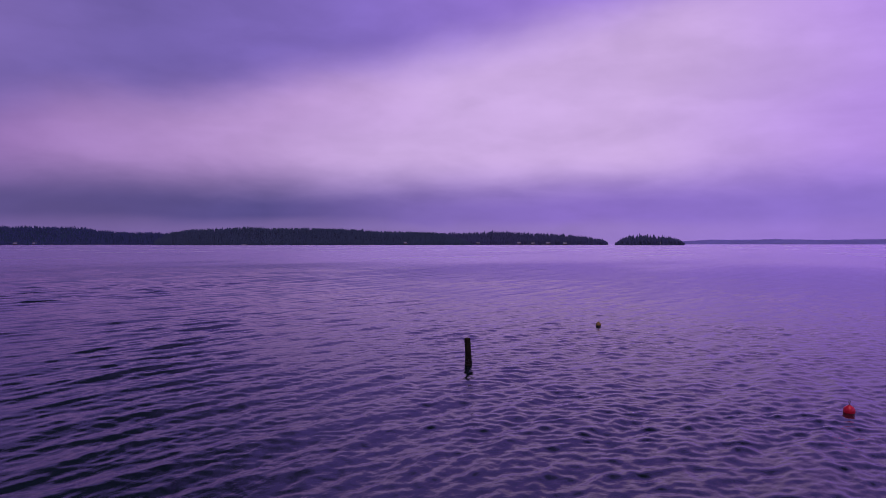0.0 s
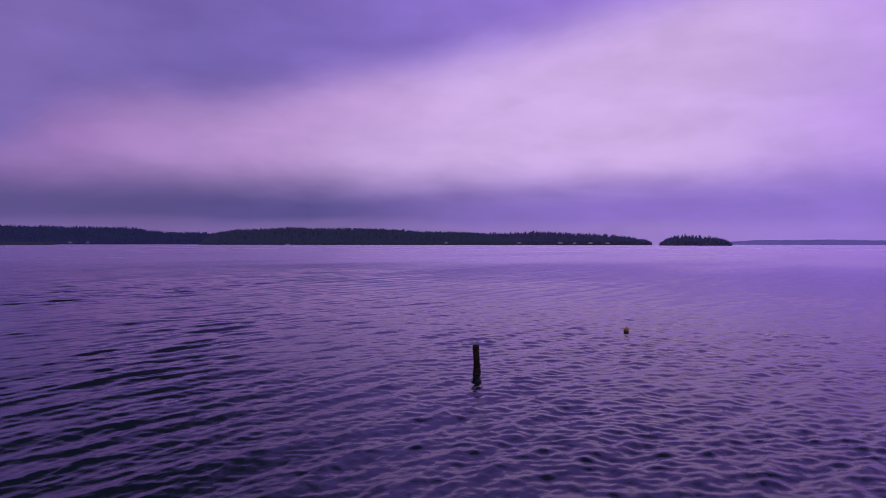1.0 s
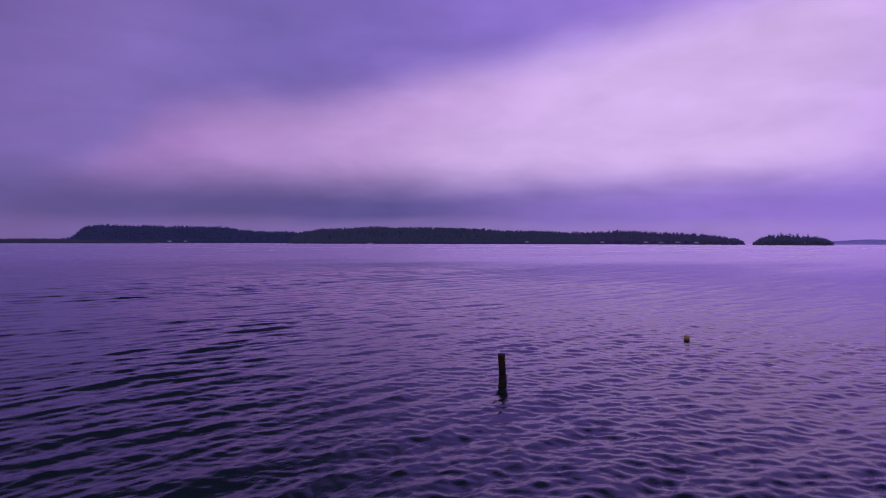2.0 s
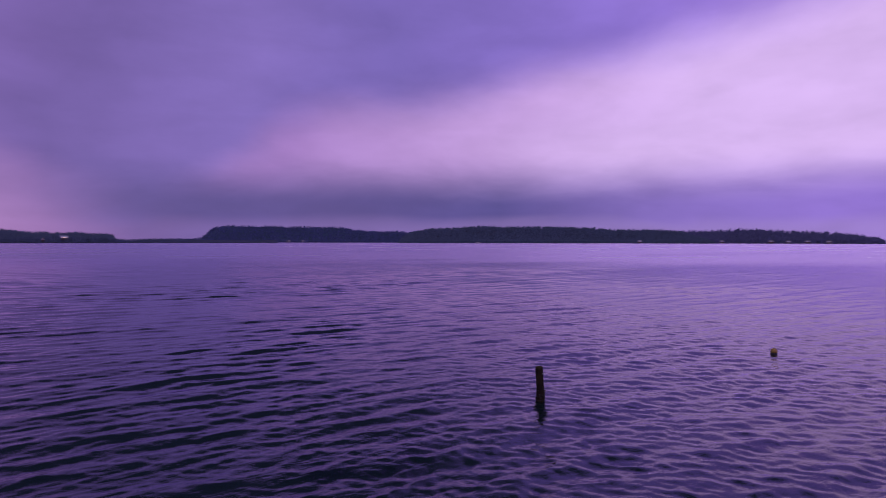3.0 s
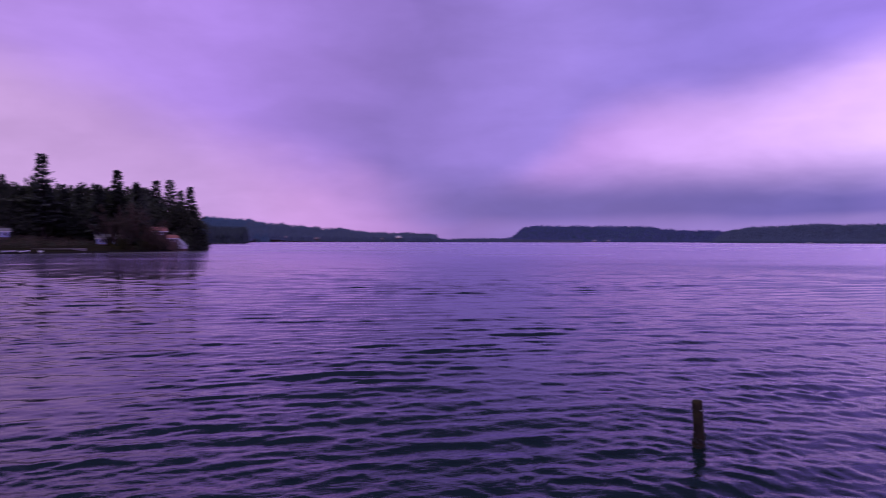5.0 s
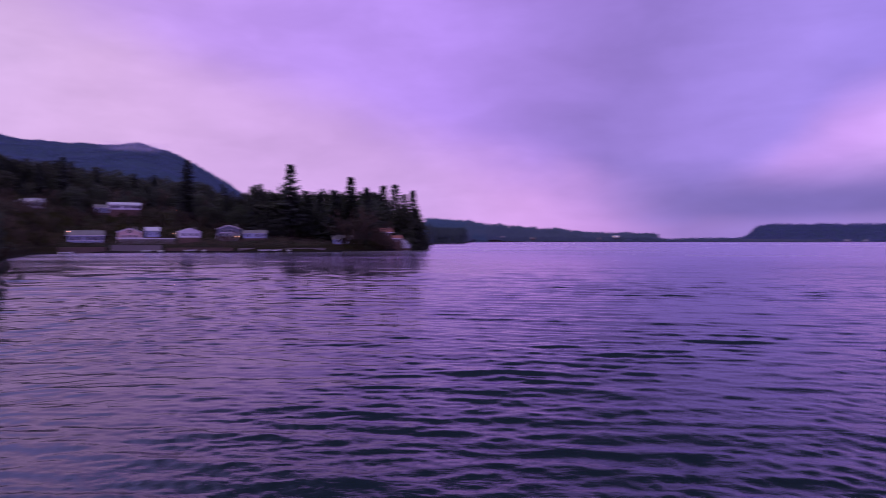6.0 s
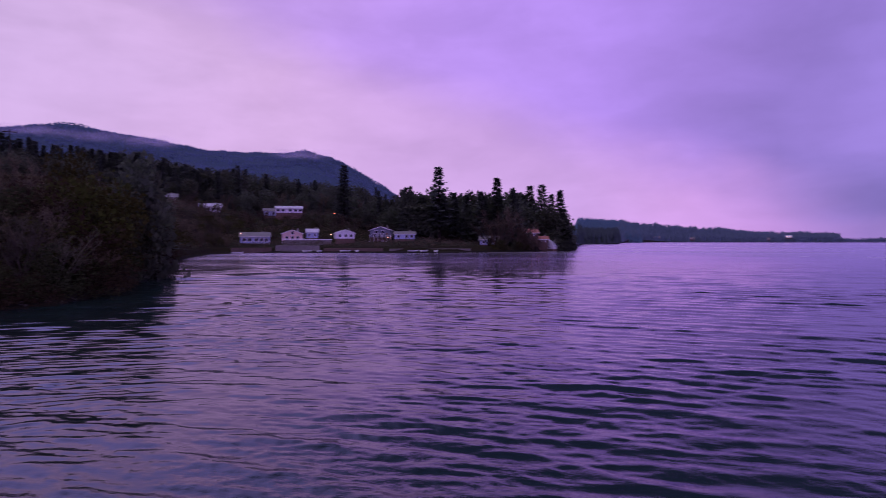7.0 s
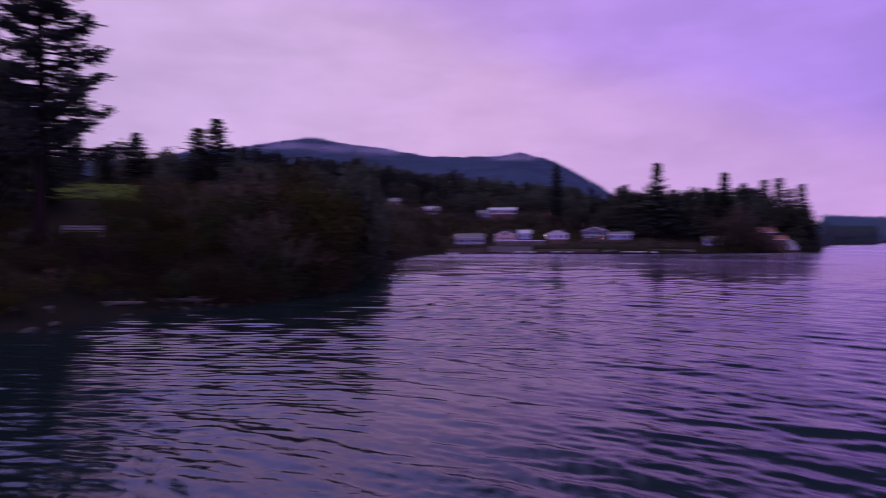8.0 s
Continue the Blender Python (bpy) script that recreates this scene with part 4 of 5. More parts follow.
        part("pane", Geo().box(wx - wd / 2, -d2 - 0.025, wz - wh / 2, wx + wd / 2, -d2 + 0.02, wz + wh / 2), WARM_PANE if k in lit else PANE, win, "window lit from inside" if k in lit else "dark glass pane")
    if door is not None:
        part("door", Geo().box(door * width - 0.5, -d2 - 0.05, base, door * width + 0.5, -d2 + 0.02, base + 2.05), BROWN, t, "brown wooden door")
    if deck:
        dk = part("deck", Geo().box(-w2 - 0.4, -d2 - deck, base - 0.25, w2 + 0.4, -d2, base), TIMBER, t, "timber deck")
        for k in range(6):
            px = -w2 + k * width / 5
            part("post", Geo().box(px - 0.07, -d2 - deck, base - 3.0, px + 0.07, -d2 - deck + 0.14, base + 0.95), TRIM, dk, "white deck post")
        part("rail", Geo().box(-w2 - 0.4, -d2 - deck, base + 0.93, w2 + 0.4, -d2 - deck + 0.1, base + 1.03), TRIM, dk, "white deck rail")
    part("chimney", Geo().box(w2 * 0.45, 0.6, h, w2 * 0.45 + 0.7, 1.3, h + rise + 0.8, 0.08), CONCRETE, t)
    return t


def from_view(az, r):
    """A place by bearing and range from the last stand of the camera's bay."""
    return 5.4 - r * math.sin(radians(az)), 16.5 + r * math.cos(radians(az))


def lamp(az, r, z, mat, label):
    x, y = from_view(az, r)
    t = thing("porch_lamp", pose(x, y, z), label, "lamp", "porch lamps")
    part("bulb", Geo().lathe([(0.05, -0.16), (0.14, -0.1), (0.17, 0.0), (0.14, 0.1), (0.04, 0.16)], 10), mat, t, smooth=True)
    part("bracket", Geo().tube([(0, 0, 0.14), (0.0, 0.0, 0.30), (-0.5, 0.0, 0.32)], [0.03, 0.03, 0.03], 6), STEEL, t)


def village():
    x, y = from_view(93.2, 300)
    house(x, y, 12.4, 8, 3.0, 1.7, BLUE, ROOF, "long pale blue single-storey house above the seawall", "x", ((-0.36, 0.5), (-0.18, 0.5), (0.05, 0.5), (0.22, 0.5), (0.38, 0.5)), None, 0, 2.0, 0.3)
    x, y = from_view(90.15, 300)
    house(x, y, 8.8, 8, 3.2, 1.5, CREAM, METAL_ROOF, "peach gabled beach house with a deck", "y", ((-0.26, 0.4), (0.0, 0.4), (0.26, 0.4), (0.0, 1.08)), None, 0, 2.5, 0.9)
    x, y = from_view(88.5, 303)
    house(x, y, 5.0, 7, 2.8, 1.3, BLUE, METAL_ROOF, "pale wing house with a light metal roof", "x", ((-0.25, 0.5), (0.25, 0.5)), None, 0, 0, 1.4)
    x, y = from_view(85.8, 300)
    house(x, y, 8.2, 8, 2.5, 1.3, WHITE, METAL_ROOF, "white gabled cottage by the shore", "y", ((-0.3, 0.5), (0.02, 0.5), (0.3, 0.5)), None, 8, 0, 0.6)
    x, y = from_view(82.6, 300)
    house(x, y, 9.4, 8, 3.2, 1.4, SLATE, ROOF, "slate blue gabled house with white trim", "y", ((-0.3, 0.25), (-0.05, 0.25), (-0.2, 0.72), (0.1, 0.72)), 0.3, -6, 1.8, 0.8)
    x, y = from_view(80.6, 296)
    house(x, y, 9.0, 6, 2.4, 0.9, BLUE, ROOF, "low pale blue boathouse", "x", ((-0.3, 0.5), (0.1, 0.5), (0.35, 0.5)), None, 0, 0, 0.4)
    x, y = from_view(96.7, 345)
    house(x, y, 10.0, 8, 3.0, 1.3, WHITE, METAL_ROOF, "white hillside house with a bright metal roof", "x", ((-0.35, 0.5), (-0.1, 0.5), (0.15, 0.5), (0.38, 0.5)), None, 0, 0, 0.6, z=18.0)
    x, y = from_view(90.4, 345)
    house(x, y, 13.0, 8, 2.4, 1.0, WHITE, METAL_ROOF, "long white hillside bungalow", "x", ((-0.4, 0.5), (-0.22, 0.5), (0.05, 0.5), (0.25, 0.5), (0.42, 0.5)), None, 0, 0, 0.8, z=18.0)
    x, y = from_view(91.9, 352)
    house(x, y, 7.0, 7, 2.6, 1.2, BLUE, ROOF, "pale blue hillside house behind bare trees", "x", ((-0.3, 0.5), (0.2, 0.5)), None, 0, 0, 0.8)
    x, y = from_view(73.2, 296)
    house(x, y, 9.0, 6, 2.4, 1.4, BLUE, ROOF, "pale cottage half hidden by a bare tree", "x", ((-0.3, 0.5), (0.1, 0.5), (0.35, 0.5)), None, 0, 0, 0.3)
    x, y = from_view(69.7, 306)
    house(x, y, 6.0, 5, 1.9, 1.6, BROWN, RED_ROOF, "brown cabin with a rusty red roof", "x", ((-0.3, 0.5), (0.2, 0.5)), None, 14, 0, 1.6, z=5.0)
    x, y = from_view(68.65, 310)
    house(x, y, 4.0, 4, 1.8, 1.2, BROWN, RED_ROOF, "small brown boathouse with a rusty red roof", "x", ((-0.2, 0.5), (0.2, 0.5)), None, 14, 0, 1.2, z=2.6, name="boathouse")
    x, y = from_view(67.9, 314)
    house(x, y, 4.6, 5, 1.4, 2.6, WHITE, METAL_ROOF, "steep white boathouse at the water's edge", "y", ((0.0, 0.55),), None, -25, 0, 0.2, z=0.7, name="boathouse")
    x, y = from_view(100.1, 330)
    house(x, y, 10.0, 7, 2.8, 1.4, WHITE, ROOF, "pale house among trees up the slope", "x", ((-0.3, 0.5), (0.2, 0.5)), None, 0, 0, 1.0, z=21.2)
    x, y = from_view(106.2, 205)
    house(x, y, 7.5, 6, 2.4, 1.2, WHITE, ROOF, "small pale house behind the shore trees", "x", ((-0.3, 0.5), (0.2, 0.5)), None, 0, 0, 0.6, z=17.4)
    lamp(82.0, 293.5, 6.2, LAMP, "lit orange porch lamp on the slate house")
    lamp(94.4, 297, 7.9, LAMP, "lit orange lamp at the blue house")
    lamp(86.9, 298, 7.6, LAMP, "lit pale lamp on the white cottage")
    lamp(86.6, 340, 18.6, RED_LAMP, "red lamp among the hillside trees")
    # near house with its gable over the lawn
    x, y = from_view(131.2, 112)
    house(x, y, 9.0, 9, 3.6, 3.2, SLATE, ROOF, "slate grey gabled house above the lawn", "y", ((-0.25, 0.5), (0.2, 0.5), (0.0, 1.15)), None, -20, 0, 0.4)


village()


def far_houses():
    """Scattered pale houses along the far coast and the islands."""
    rng = random.Random(51)
    spots = [(49.7, 26, 1), (51.2, 40, 0), (53.6, 70, 0), (56.6, 25, 0), (59.3, 40, 0)]
    for a, s, lit in spots:
        x, y, z = at(a, float(shore(a)) + s)
        house(x, y, 14 if lit else rng.uniform(11, 16), 9, 4.0, 2.2, WHITE if lit else CREAM, METAL_ROOF if lit else ROOF, "pale house with lit windows on the far coast" if lit else "small pale house on the far coast",
              "x", ((-0.3, 0.5), (0.0, 0.5), (0.3, 0.5)), lit=(0, 1, 2) if lit else (), base=0.5, z=z + (9 if lit else 5))
    for a, r, z in ((3.4, 2262, 5), (-2.9, 2490, 5), (-6.4, 2490, 5), (-7.6, 2490, 4), (-8.9, 2490, 5), (-10.3, 2490, 4), (-17.9, 2058, 3), (31.8, 2870, 4), (33.0, 2870, 4)):
        x, y = BAY[0] - r * math.sin(radians(a)), BAY[1] + r * math.cos(radians(a))
        house(x, y, rng.uniform(10, 15), 8, 4.0, 2.2, WHITE, ROOF, "small white house at an island's shore", "x", ((-0.3, 0.5), (0.25, 0.5)), base=0.5, z=z)


far_houses()


def seawalls():
    """Timber walls along the point's beach, property by property."""
    for a0, a1, mat, hgt, label in ((94.8, 91.6, TIMBER, 1.5, "brown timber seawall along the beach"), (91.2, 87.6, CONCRETE, 2.3, "stained concrete seawall along the beach"),
                                    (87.2, 82.2, TIMBER, 1.2, "low timber seawall along the beach"), (81.6, 74.6, CONCRETE, 1.0, "low stone-grey bulkhead along the beach")):
        x0, y0, _ = at(a0, float(shore(a0)) + 6)
        x1, y1, _ = at(a1, float(shore(a1)) + 6)
        n = max(2, int(math.hypot(x1 - x0, y1 - y0) / 3.2))
        turn = math.degrees(math.atan2(y1 - y0, x1 - x0))
        span = math.hypot(x1 - x0, y1 - y0)
        t = thing("seawall", pose(x0, y0, 0.35, 0, 0, turn), label, "wall", "seawalls")
        part("cap", Geo().box(0, -0.45, hgt, span, 0.45, hgt + 0.22, 0.04), mat, t)
        panel = Geo().box(0.03, -0.25, -1.2, span / n - 0.03, 0.3, hgt)
        me = mesh("panel", panel.v, panel.f, mat)
        pm = Geo().box(-0.16, -0.38, -1.2, 0.16, 0.34, hgt - 0.003)
        pp = mesh("post", pm.v, pm.f, mat)
        for k in range(n):
            part("panel", me, mat, t).location.x = k * span / n
            part("post", pp, mat, t).location.x = k * span / n
    # garden terrace under the peach house
    x0, y0 = from_view(90.9, 291)
    x1, y1 = from_view(86.9, 291)
    span = math.hypot(x1 - x0, y1 - y0)
    t = thing("retaining_wall", pose(x0, y0, 2.6, 0, 0, math.degrees(math.atan2(y1 - y0, x1 - x0))), "grey concrete terrace wall with a pale cap below the houses", "wall")
    part("cap", Geo().box(-0.2, -0.30, 2.5, span + 0.2, 0.35, 2.8, 0.04), TRIM, t, "pale cap")
    for k in range(6):
        part("panel", Geo().box(k * span / 6 + 0.03, -0.2, -1.5, (k + 1) * span / 6 - 0.03, 0.3, 2.5), CONCRETE, t)
    for a, dr, turn in ((94.3, -0.5, 12), (88.6, 3.4, 40), (87.6, 3.2, 70), (85.4, 3.5, 20), (84.4, 3.3, 85), (79.6, 3.2, 10), (78.6, 3.4, 50), (77.6, 3.2, 85)):
        x, y, z = at(a, float(shore(a)) + dr)
        rowboat(x, y, max(z, -0.1) + 0.04, turn + a)


seawalls()


# ---- trees on the point ----
def point_trees():
    rng = random.Random(11)
    # bearing, range, tip height, form, width
    singles = [(77.6, 303, 38.5, 2, 1.05), (72.6, 303, 33.6, 4, 1.0), (73.9, 300, 27.0, 2, 1.1), (71.2, 304, 28.0, 3, 1.0), (70.4, 322, 27.0, 0, 1.0),
               (69.7, 324, 31.5, 1, 1.15), (68.7, 326, 32.2, 5, 1.1), (67.9, 328, 27.5, 2, 1.0), (67.2, 330, 29.5, 4, 1.0), (66.9, 318, 20.0, 3, 1.3),
               (85.8, 330, 42.0, 0, 1.1), (80.5, 306, 29.4, 3, 1.1), (79.3, 306, 25.5, 5, 1.0), (76.2, 305, 27.0, 1, 1.1), (75.2, 305, 25.5, 3, 1.1),
               (94.5, 400, 48.0, 5, 1.0), (96.1, 405, 45.0, 2, 0.9), (92.3, 410, 42.0, 1, 0.9), (89.6, 400, 41.0, 3, 1.1), (88.2, 395, 40.0, 0, 1.2),
               (66.6, 322, 13.0, 5, 1.5), (66.4, 326, 8.0, 3, 1.6)]
    for i, (a, r, top, kind, wide) in enumerate(singles):
        x, y = from_view(a, r)
        fir(x, y, top, kind, wide * 1.4, seed=i)
    # dense evergreen wall behind the houses of the point
    for i in range(130):
        a = rng.uniform(67.0, 84.5)
        r = rng.uniform(322, 352) if a < 71 else rng.uniform(304, 345) if a < 81 else rng.uniform(325, 360)
        x, y = from_view(a, r)
        top = rng.uniform(22.5, 29) if a > 69.6 else rng.uniform(12, 19)
        if rng.random() < 0.6:
            cedar(x, y, top, i, rng.uniform(0.8, 1.1), seed=i)
        else:
            fir(x, y, top + 1, i, rng.uniform(1.0, 1.4), "dark conifer in the grove on the point", seed=i)
    for i in range(60):
        a = rng.uniform(67.4, 85.5)
        x, y = from_view(a, rng.uniform(322, 340) if a < 70.5 else rng.uniform(312, 332))
        cedar(x, y, rng.uniform(15, 22) if a > 69.6 else rng.uniform(10, 15), i, rng.uniform(1.0, 1.35), "dark rounded evergreen filling the grove", seed=i + 40)
    # tall woods along the crest behind the village
    for i in range(100):
        a = 83.0 + 22.5 * (i + rng.random()) / 100
        r = rng.uniform(430, 510)
        x, y = from_view(a, r)
        e = float(np.interp(a, [83, 87, 91, 97, 103, 106], [4.5, 5.0, 5.4, 6.1, 6.9, 7.2])) - rng.uniform(0.0, 0.7)
        if i % 4:
            cedar(x, y, 5 + r * math.tan(radians(e)), i, rng.uniform(0.8, 1.1), "dark tall evergreen along the wooded crest", "crest trees", i)
        else:
            fir(x, y, 5 + r * math.tan(radians(e + 0.15)), i, rng.uniform(1.2, 1.5), "dark conifer along the wooded crest", "crest trees", i)
    # hillside behind the village
    for i in range(190):
        a = rng.uniform(84.0, 104)
        r = rng.uniform(352, 470)
        x, y = from_view(a, r)
        q = rng.random()
        z = on_land(x, y)
        if q < 0.40:
            fir(x, y, z + rng.uniform(8, 13), i, rng.uniform(1.2, 1.6), "dark hillside conifer behind the houses", "hillside conifers", seed=i)
        elif q < 0.65:
            cedar(x, y, z + rng.uniform(8, 14), i, rng.uniform(0.9, 1.2), "dark rounded evergreen on the hillside", seed=i)
        else:
            bare_tree(x, y, rng.uniform(8, 14), i, rng.uniform(0.8, 1.2), seed=i)
    for i in range(120):
        a = rng.uniform(74, 99.5)
        r = rng.uniform(307, 338)
        x, y = from_view(a, r)
        if rng.random() < 0.66:
            bare_tree(x, y, rng.uniform(4, 8), i, rng.uniform(0.9, 1.3), seed=i)
        else:
            shrub(x, y, rng.uniform(3, 6), i, 1.0, seed=i)
    for i in range(85):
        a = rng.uniform(94.8, 101.2)
        r = float(shore(a)) + rng.uniform(14, 75)
        x, y, z = at(a, r)
        room = 5 + r * math.tan(radians(2.1)) - z
        if i % 3:
            bare_tree(x, y, max(2.0, min(6.0, room)), i, 1.3, i)
        else:
            shrub(x, y, max(1.5, min(4.0, room)), i, 1.3, i)
    for a, r, h, k in ((72.6, 288, 15, 2), (71.8, 290, 13, 0), (73.2, 291, 12, 0), (71.0, 291, 12, 2), (70.3, 294, 9, 2), (69.8, 297, 7, 2), (69.2, 299, 5.5, 0), (70.0, 296, 6, 0), (68.6, 303, 4.0, 2), (69.4, 301, 5.0, 2), (68.2, 306, 3.0, 0), (69.9, 300, 5.5, 2), (98.6, 300, 9, 0), (97.4, 292, 8, 2), (96.6, 286, 6, 0)):
        x, y = from_view(a, r)
        bare_tree(x, y, h * (1.35 if a < 74 else 1.0), k, 1.35 if a < 74 else 1.1, seed=r)
    for i, (a, r, top) in enumerate(((66.9, 322, 16), (66.5, 324, 11), (67.3, 320, 19), (67.8, 322, 21), (68.4, 324, 22), (66.3, 326, 7.5), (66.7, 318, 8), (67.4, 316, 12))):
        x, y = from_view(a, r)
        cedar(x, y, top, i, 1.0, "dark dense evergreen at the tip of the point", seed=i)
    for i in range(14):
        a = rng.uniform(70.0, 73)
        x, y = from_view(a, float(shore(a)) + rng.uniform(4, 9))
        shrub(x, y, rng.uniform(2.5, 5), i, 1.1, seed=i)


point_trees()


# ---- the near bank ----
def lawn():
    A, S = np.meshgrid(np.arange(119, 142, 0.7), np.linspace(38, 72, 28), indexing="ij")
    S = S + 1.5 * fbm(A, S * 0.1, 2, 9)
    R = shore(A) + S
    co = np.stack([BAY[0] - R * np.sin(np.radians(A)), BAY[1] + R * np.cos(np.radians(A)), ground(A, R) + 0.07], -1)
    tagged(new("lawn", grid_mesh("lawn", co, mat=LAWN)), "yellow-green winter lawn sloping to the bank", "lawn", kind="structure")


def hero_fir():
    rng = random.Random(29)
    x, y = from_view(126.6, 60)
    z = on_land(x, y)
    h = 33.0
    t = thing("fir_tree", upright(x, y, z, 0.6, h, h), "tall open-crowned fir with upswept boughs on the bank", "tree", "bank firs")
    part("trunk", trunk_geo(rng, 0.0125), BARK, t, smooth=True)
    g = Geo()
    for i in range(30):
        q = i / 29
        for k in range(4):
            a = i * 2.1 + k * 1.571 + rng.uniform(-0.35, 0.35)
            zz = 0.22 + 0.76 * q + rng.uniform(-0.008, 0.008)
            n = (0.168 * (1 - q) ** 0.75 + 0.012) * rng.uniform(0.55, 1.1)
            droop, lift = rng.uniform(-0.22, 0.02) + 0.25 * q, rng.uniform(0.15, 0.40)
            d = Vector((math.cos(a), math.sin(a), 0))
            curve = [d * (n * u) + Vector((0, 0, zz + n * (droop * u + lift * u ** 3))) for u in (0.0, 0.35, 0.7, 1.0)]
            part("limb", Geo().tube([tuple(c) for c in curve], [0.0036 - 0.002 * q, 0.0026 - 0.0014 * q, 0.0016 - 0.0008 * q, 0.0005], 5), BARK, t)
            pads = max(3, int(3 + n * 45))
            for j in range(pads):
                u = 0.25 + 0.78 * (j + rng.random()) / pads
                c = d * (n * u) + Vector((0, 0, zz + n * (droop * u + lift * u ** 3)))
                c += d.cross(Vector((0, 0, 1))) * rng.gauss(0, 0.012)
                for _ in range(16):
                    p = c + Vector((rng.gauss(0, 0.009), rng.gauss(0, 0.009), rng.gauss(-0.002, 0.0040)))
                    turn = a + rng.uniform(-1.3, 1.3)
                    along = Vector((math.cos(turn), math.sin(turn), rng.uniform(-0.5, 0.45))).normalized()
                    side = along.cross(Vector((rng.uniform(-0.7, 0.7), rng.uniform(-0.7, 0.7), 1))).normalized()
                    kite(g, p, along, side, rng.uniform(0.013, 0.027), rng.uniform(0.0038, 0.0070))
    part("crown", g, FIR, t)
    x, y = from_view(129.2, 72)
    cedar(x, y, 20, 1, 0.8, "dark dense evergreen beside the tall fir", "bank evergreens", 5)
    x, y = from_view(131.6, 66)
    fir(x, y, 26, 1, 1.2, "dark fir beside the tall fir", "bank firs", 3)


def near_bank():
    rng = random.Random(17)
    firs = [(127.6, 78, 20.5, 3, 1.7), (129.4, 84, 24.0, 5, 1.6), (126.0, 92, 21.0, 0, 1.6), (122.3, 118, 20.5, 5, 1.6), (114.2, 128, 27.3, 3, 1.5), (115.7, 128, 25.4, 5, 1.7), (120.2, 125, 23.6, 3, 1.6), (124.3, 112, 21.8, 0, 1.3), (102.9, 98, 17.0, 3, 1.3), (101.9, 106, 14.5, 5, 1.4),
            (104.2, 96, 13.0, 0, 1.5), (109.6, 150, 20.5, 0, 1.5), (107.6, 165, 20.0, 3, 1.4), (111.2, 160, 23.0, 5, 1.3), (105.5, 190, 24.0, 1, 1.4)]
    for i, (a, r, top, kind, wide) in enumerate(firs):
        x, y = from_view(a, r)
        fir(x, y, top, kind, wide * 1.45, "dark green conifer above the near bank", "bank firs", i)
    # backdrop of woods above the lawn and bank
    for i in range(210):
        a = rng.uniform(98.5, 138)
        r = rng.uniform(120, 200) if a > 101 else rng.uniform(365, 430)
        x, y = from_view(a, r)
        z = on_land(x, y)
        limit = 5 + r * math.tan(radians((7.3 if a > 110 else 6.6 if a > 104 else 5.8) - rng.uniform(0, 2.2)))
        top = max(z + 4, min(z + rng.uniform(7, 15), limit))
        q = rng.random()
        if q < 0.45:
            cedar(x, y, top, i, rng.uniform(0.9, 1.3), "dark rounded evergreen above the bank", "bank evergreens", i)
        elif q < 0.6:
            fir(x, y, top, i, 1.4, "dark conifer in the woods above the bank", "bank firs", i)
        else:
            bare_tree(x, y, max(4, top - z), i, rng.uniform(0.9, 1.3), seed=i)
    # a wooded rise behind them that hides the mountain's foot
    for i in range(75):
        a = 96 + 17.5 * (i + rng.random()) / 75
        r = rng.uniform(225, 320) if a > 100.3 else rng.uniform(385, 460)
        x, y = from_view(a, r)
        z = on_land(x, y)
        e = 5.9 + (a - 97) * 0.13 - rng.choice((0.0, 0.2, 0.4, 0.9))
        fir(x, y, max(z + 6, 5 + r * math.tan(radians(e))), i, rng.uniform(1.2, 1.6), "dark conifer on the wooded rise", "rise conifers", i)
    # shrubs that hide the bank's face
    for i in range(165):
        a = rng.uniform(99.8, 137)
        s = rng.uniform(3, 25)
        if 121.5 < a < 126 and s > 15:
            continue
        r = float(shore(a)) + s
        x, y, z = at(a, r)
        h = rng.uniform(2.0, 4.2) * (1.35 if a < 112 else 0.8)
        if a > 118:
            h = rng.uniform(1.0, 1.9)
        if rng.random() < 0.2:
            bare_tree(x, y, h * 1.25, i, 1.2, i)
        else:
            shrub(x, y, h, i, 1.4, i)
    for i in range(40):
        a = rng.uniform(116, 138)
        s = rng.uniform(3, 35)
        if 121.5 < a < 126 and s > 15:
            continue
        x, y, _ = at(a, float(shore(a)) + s)
        shrub(x, y, rng.uniform(0.9, 1.6), i, 2.2, i)
    for i in range(34):
        a = rng.uniform(100.6, 120)
        x, y, _ = at(a, float(shore(a)) + rng.uniform(0.8, 4.0))
        shrub(x, y, rng.uniform(1.8, 3.6) * (1.0 if a < 113 else 0.6), 1 + i % 2, 1.2, i)
    for a, s, h, k in ((100.3, 6, 6, 1), (101.2, 7, 8, 2), (102.2, 8, 8, 1), (103.4, 8, 8.5, 0), (104.8, 10, 8, 0), (106.2, 12, 8, 0), (107.8, 13, 7, 2), (109.5, 14, 7, 2), (99.7, 6, 5, 2)):
        x, y, _ = at(a, float(shore(a)) + s)
        shrub(x, y, h, k, 1.0, a)
    for a, s, top, k in ((100.6, 9, 11.0, 1), (101.7, 13, 12.5, 2), (103.0, 17, 13.5, 0), (104.6, 22, 14.5, 1), (106.0, 30, 15.0, 2), (107.6, 38, 16.0, 0), (109.4, 36, 15.0, 1), (111.4, 42, 16.5, 2), (113.4, 46, 17.0, 0), (102.4, 10, 9.5, 2), (105.2, 14, 11.0, 0)):
        x, y, _ = at(a, float(shore(a)) + s)
        cedar(x, y, top * (0.8 if a > 104 else 0.95), k, 0.85, "dark dense evergreen at the edge of the near bank", "bank evergreens", a)
    for a, r, top, k in ((102.6, 92, 14.5, 1), (101.5, 90, 11.5, 2), (103.4, 90, 15.5, 0)):
        x, y = from_view(a, r)
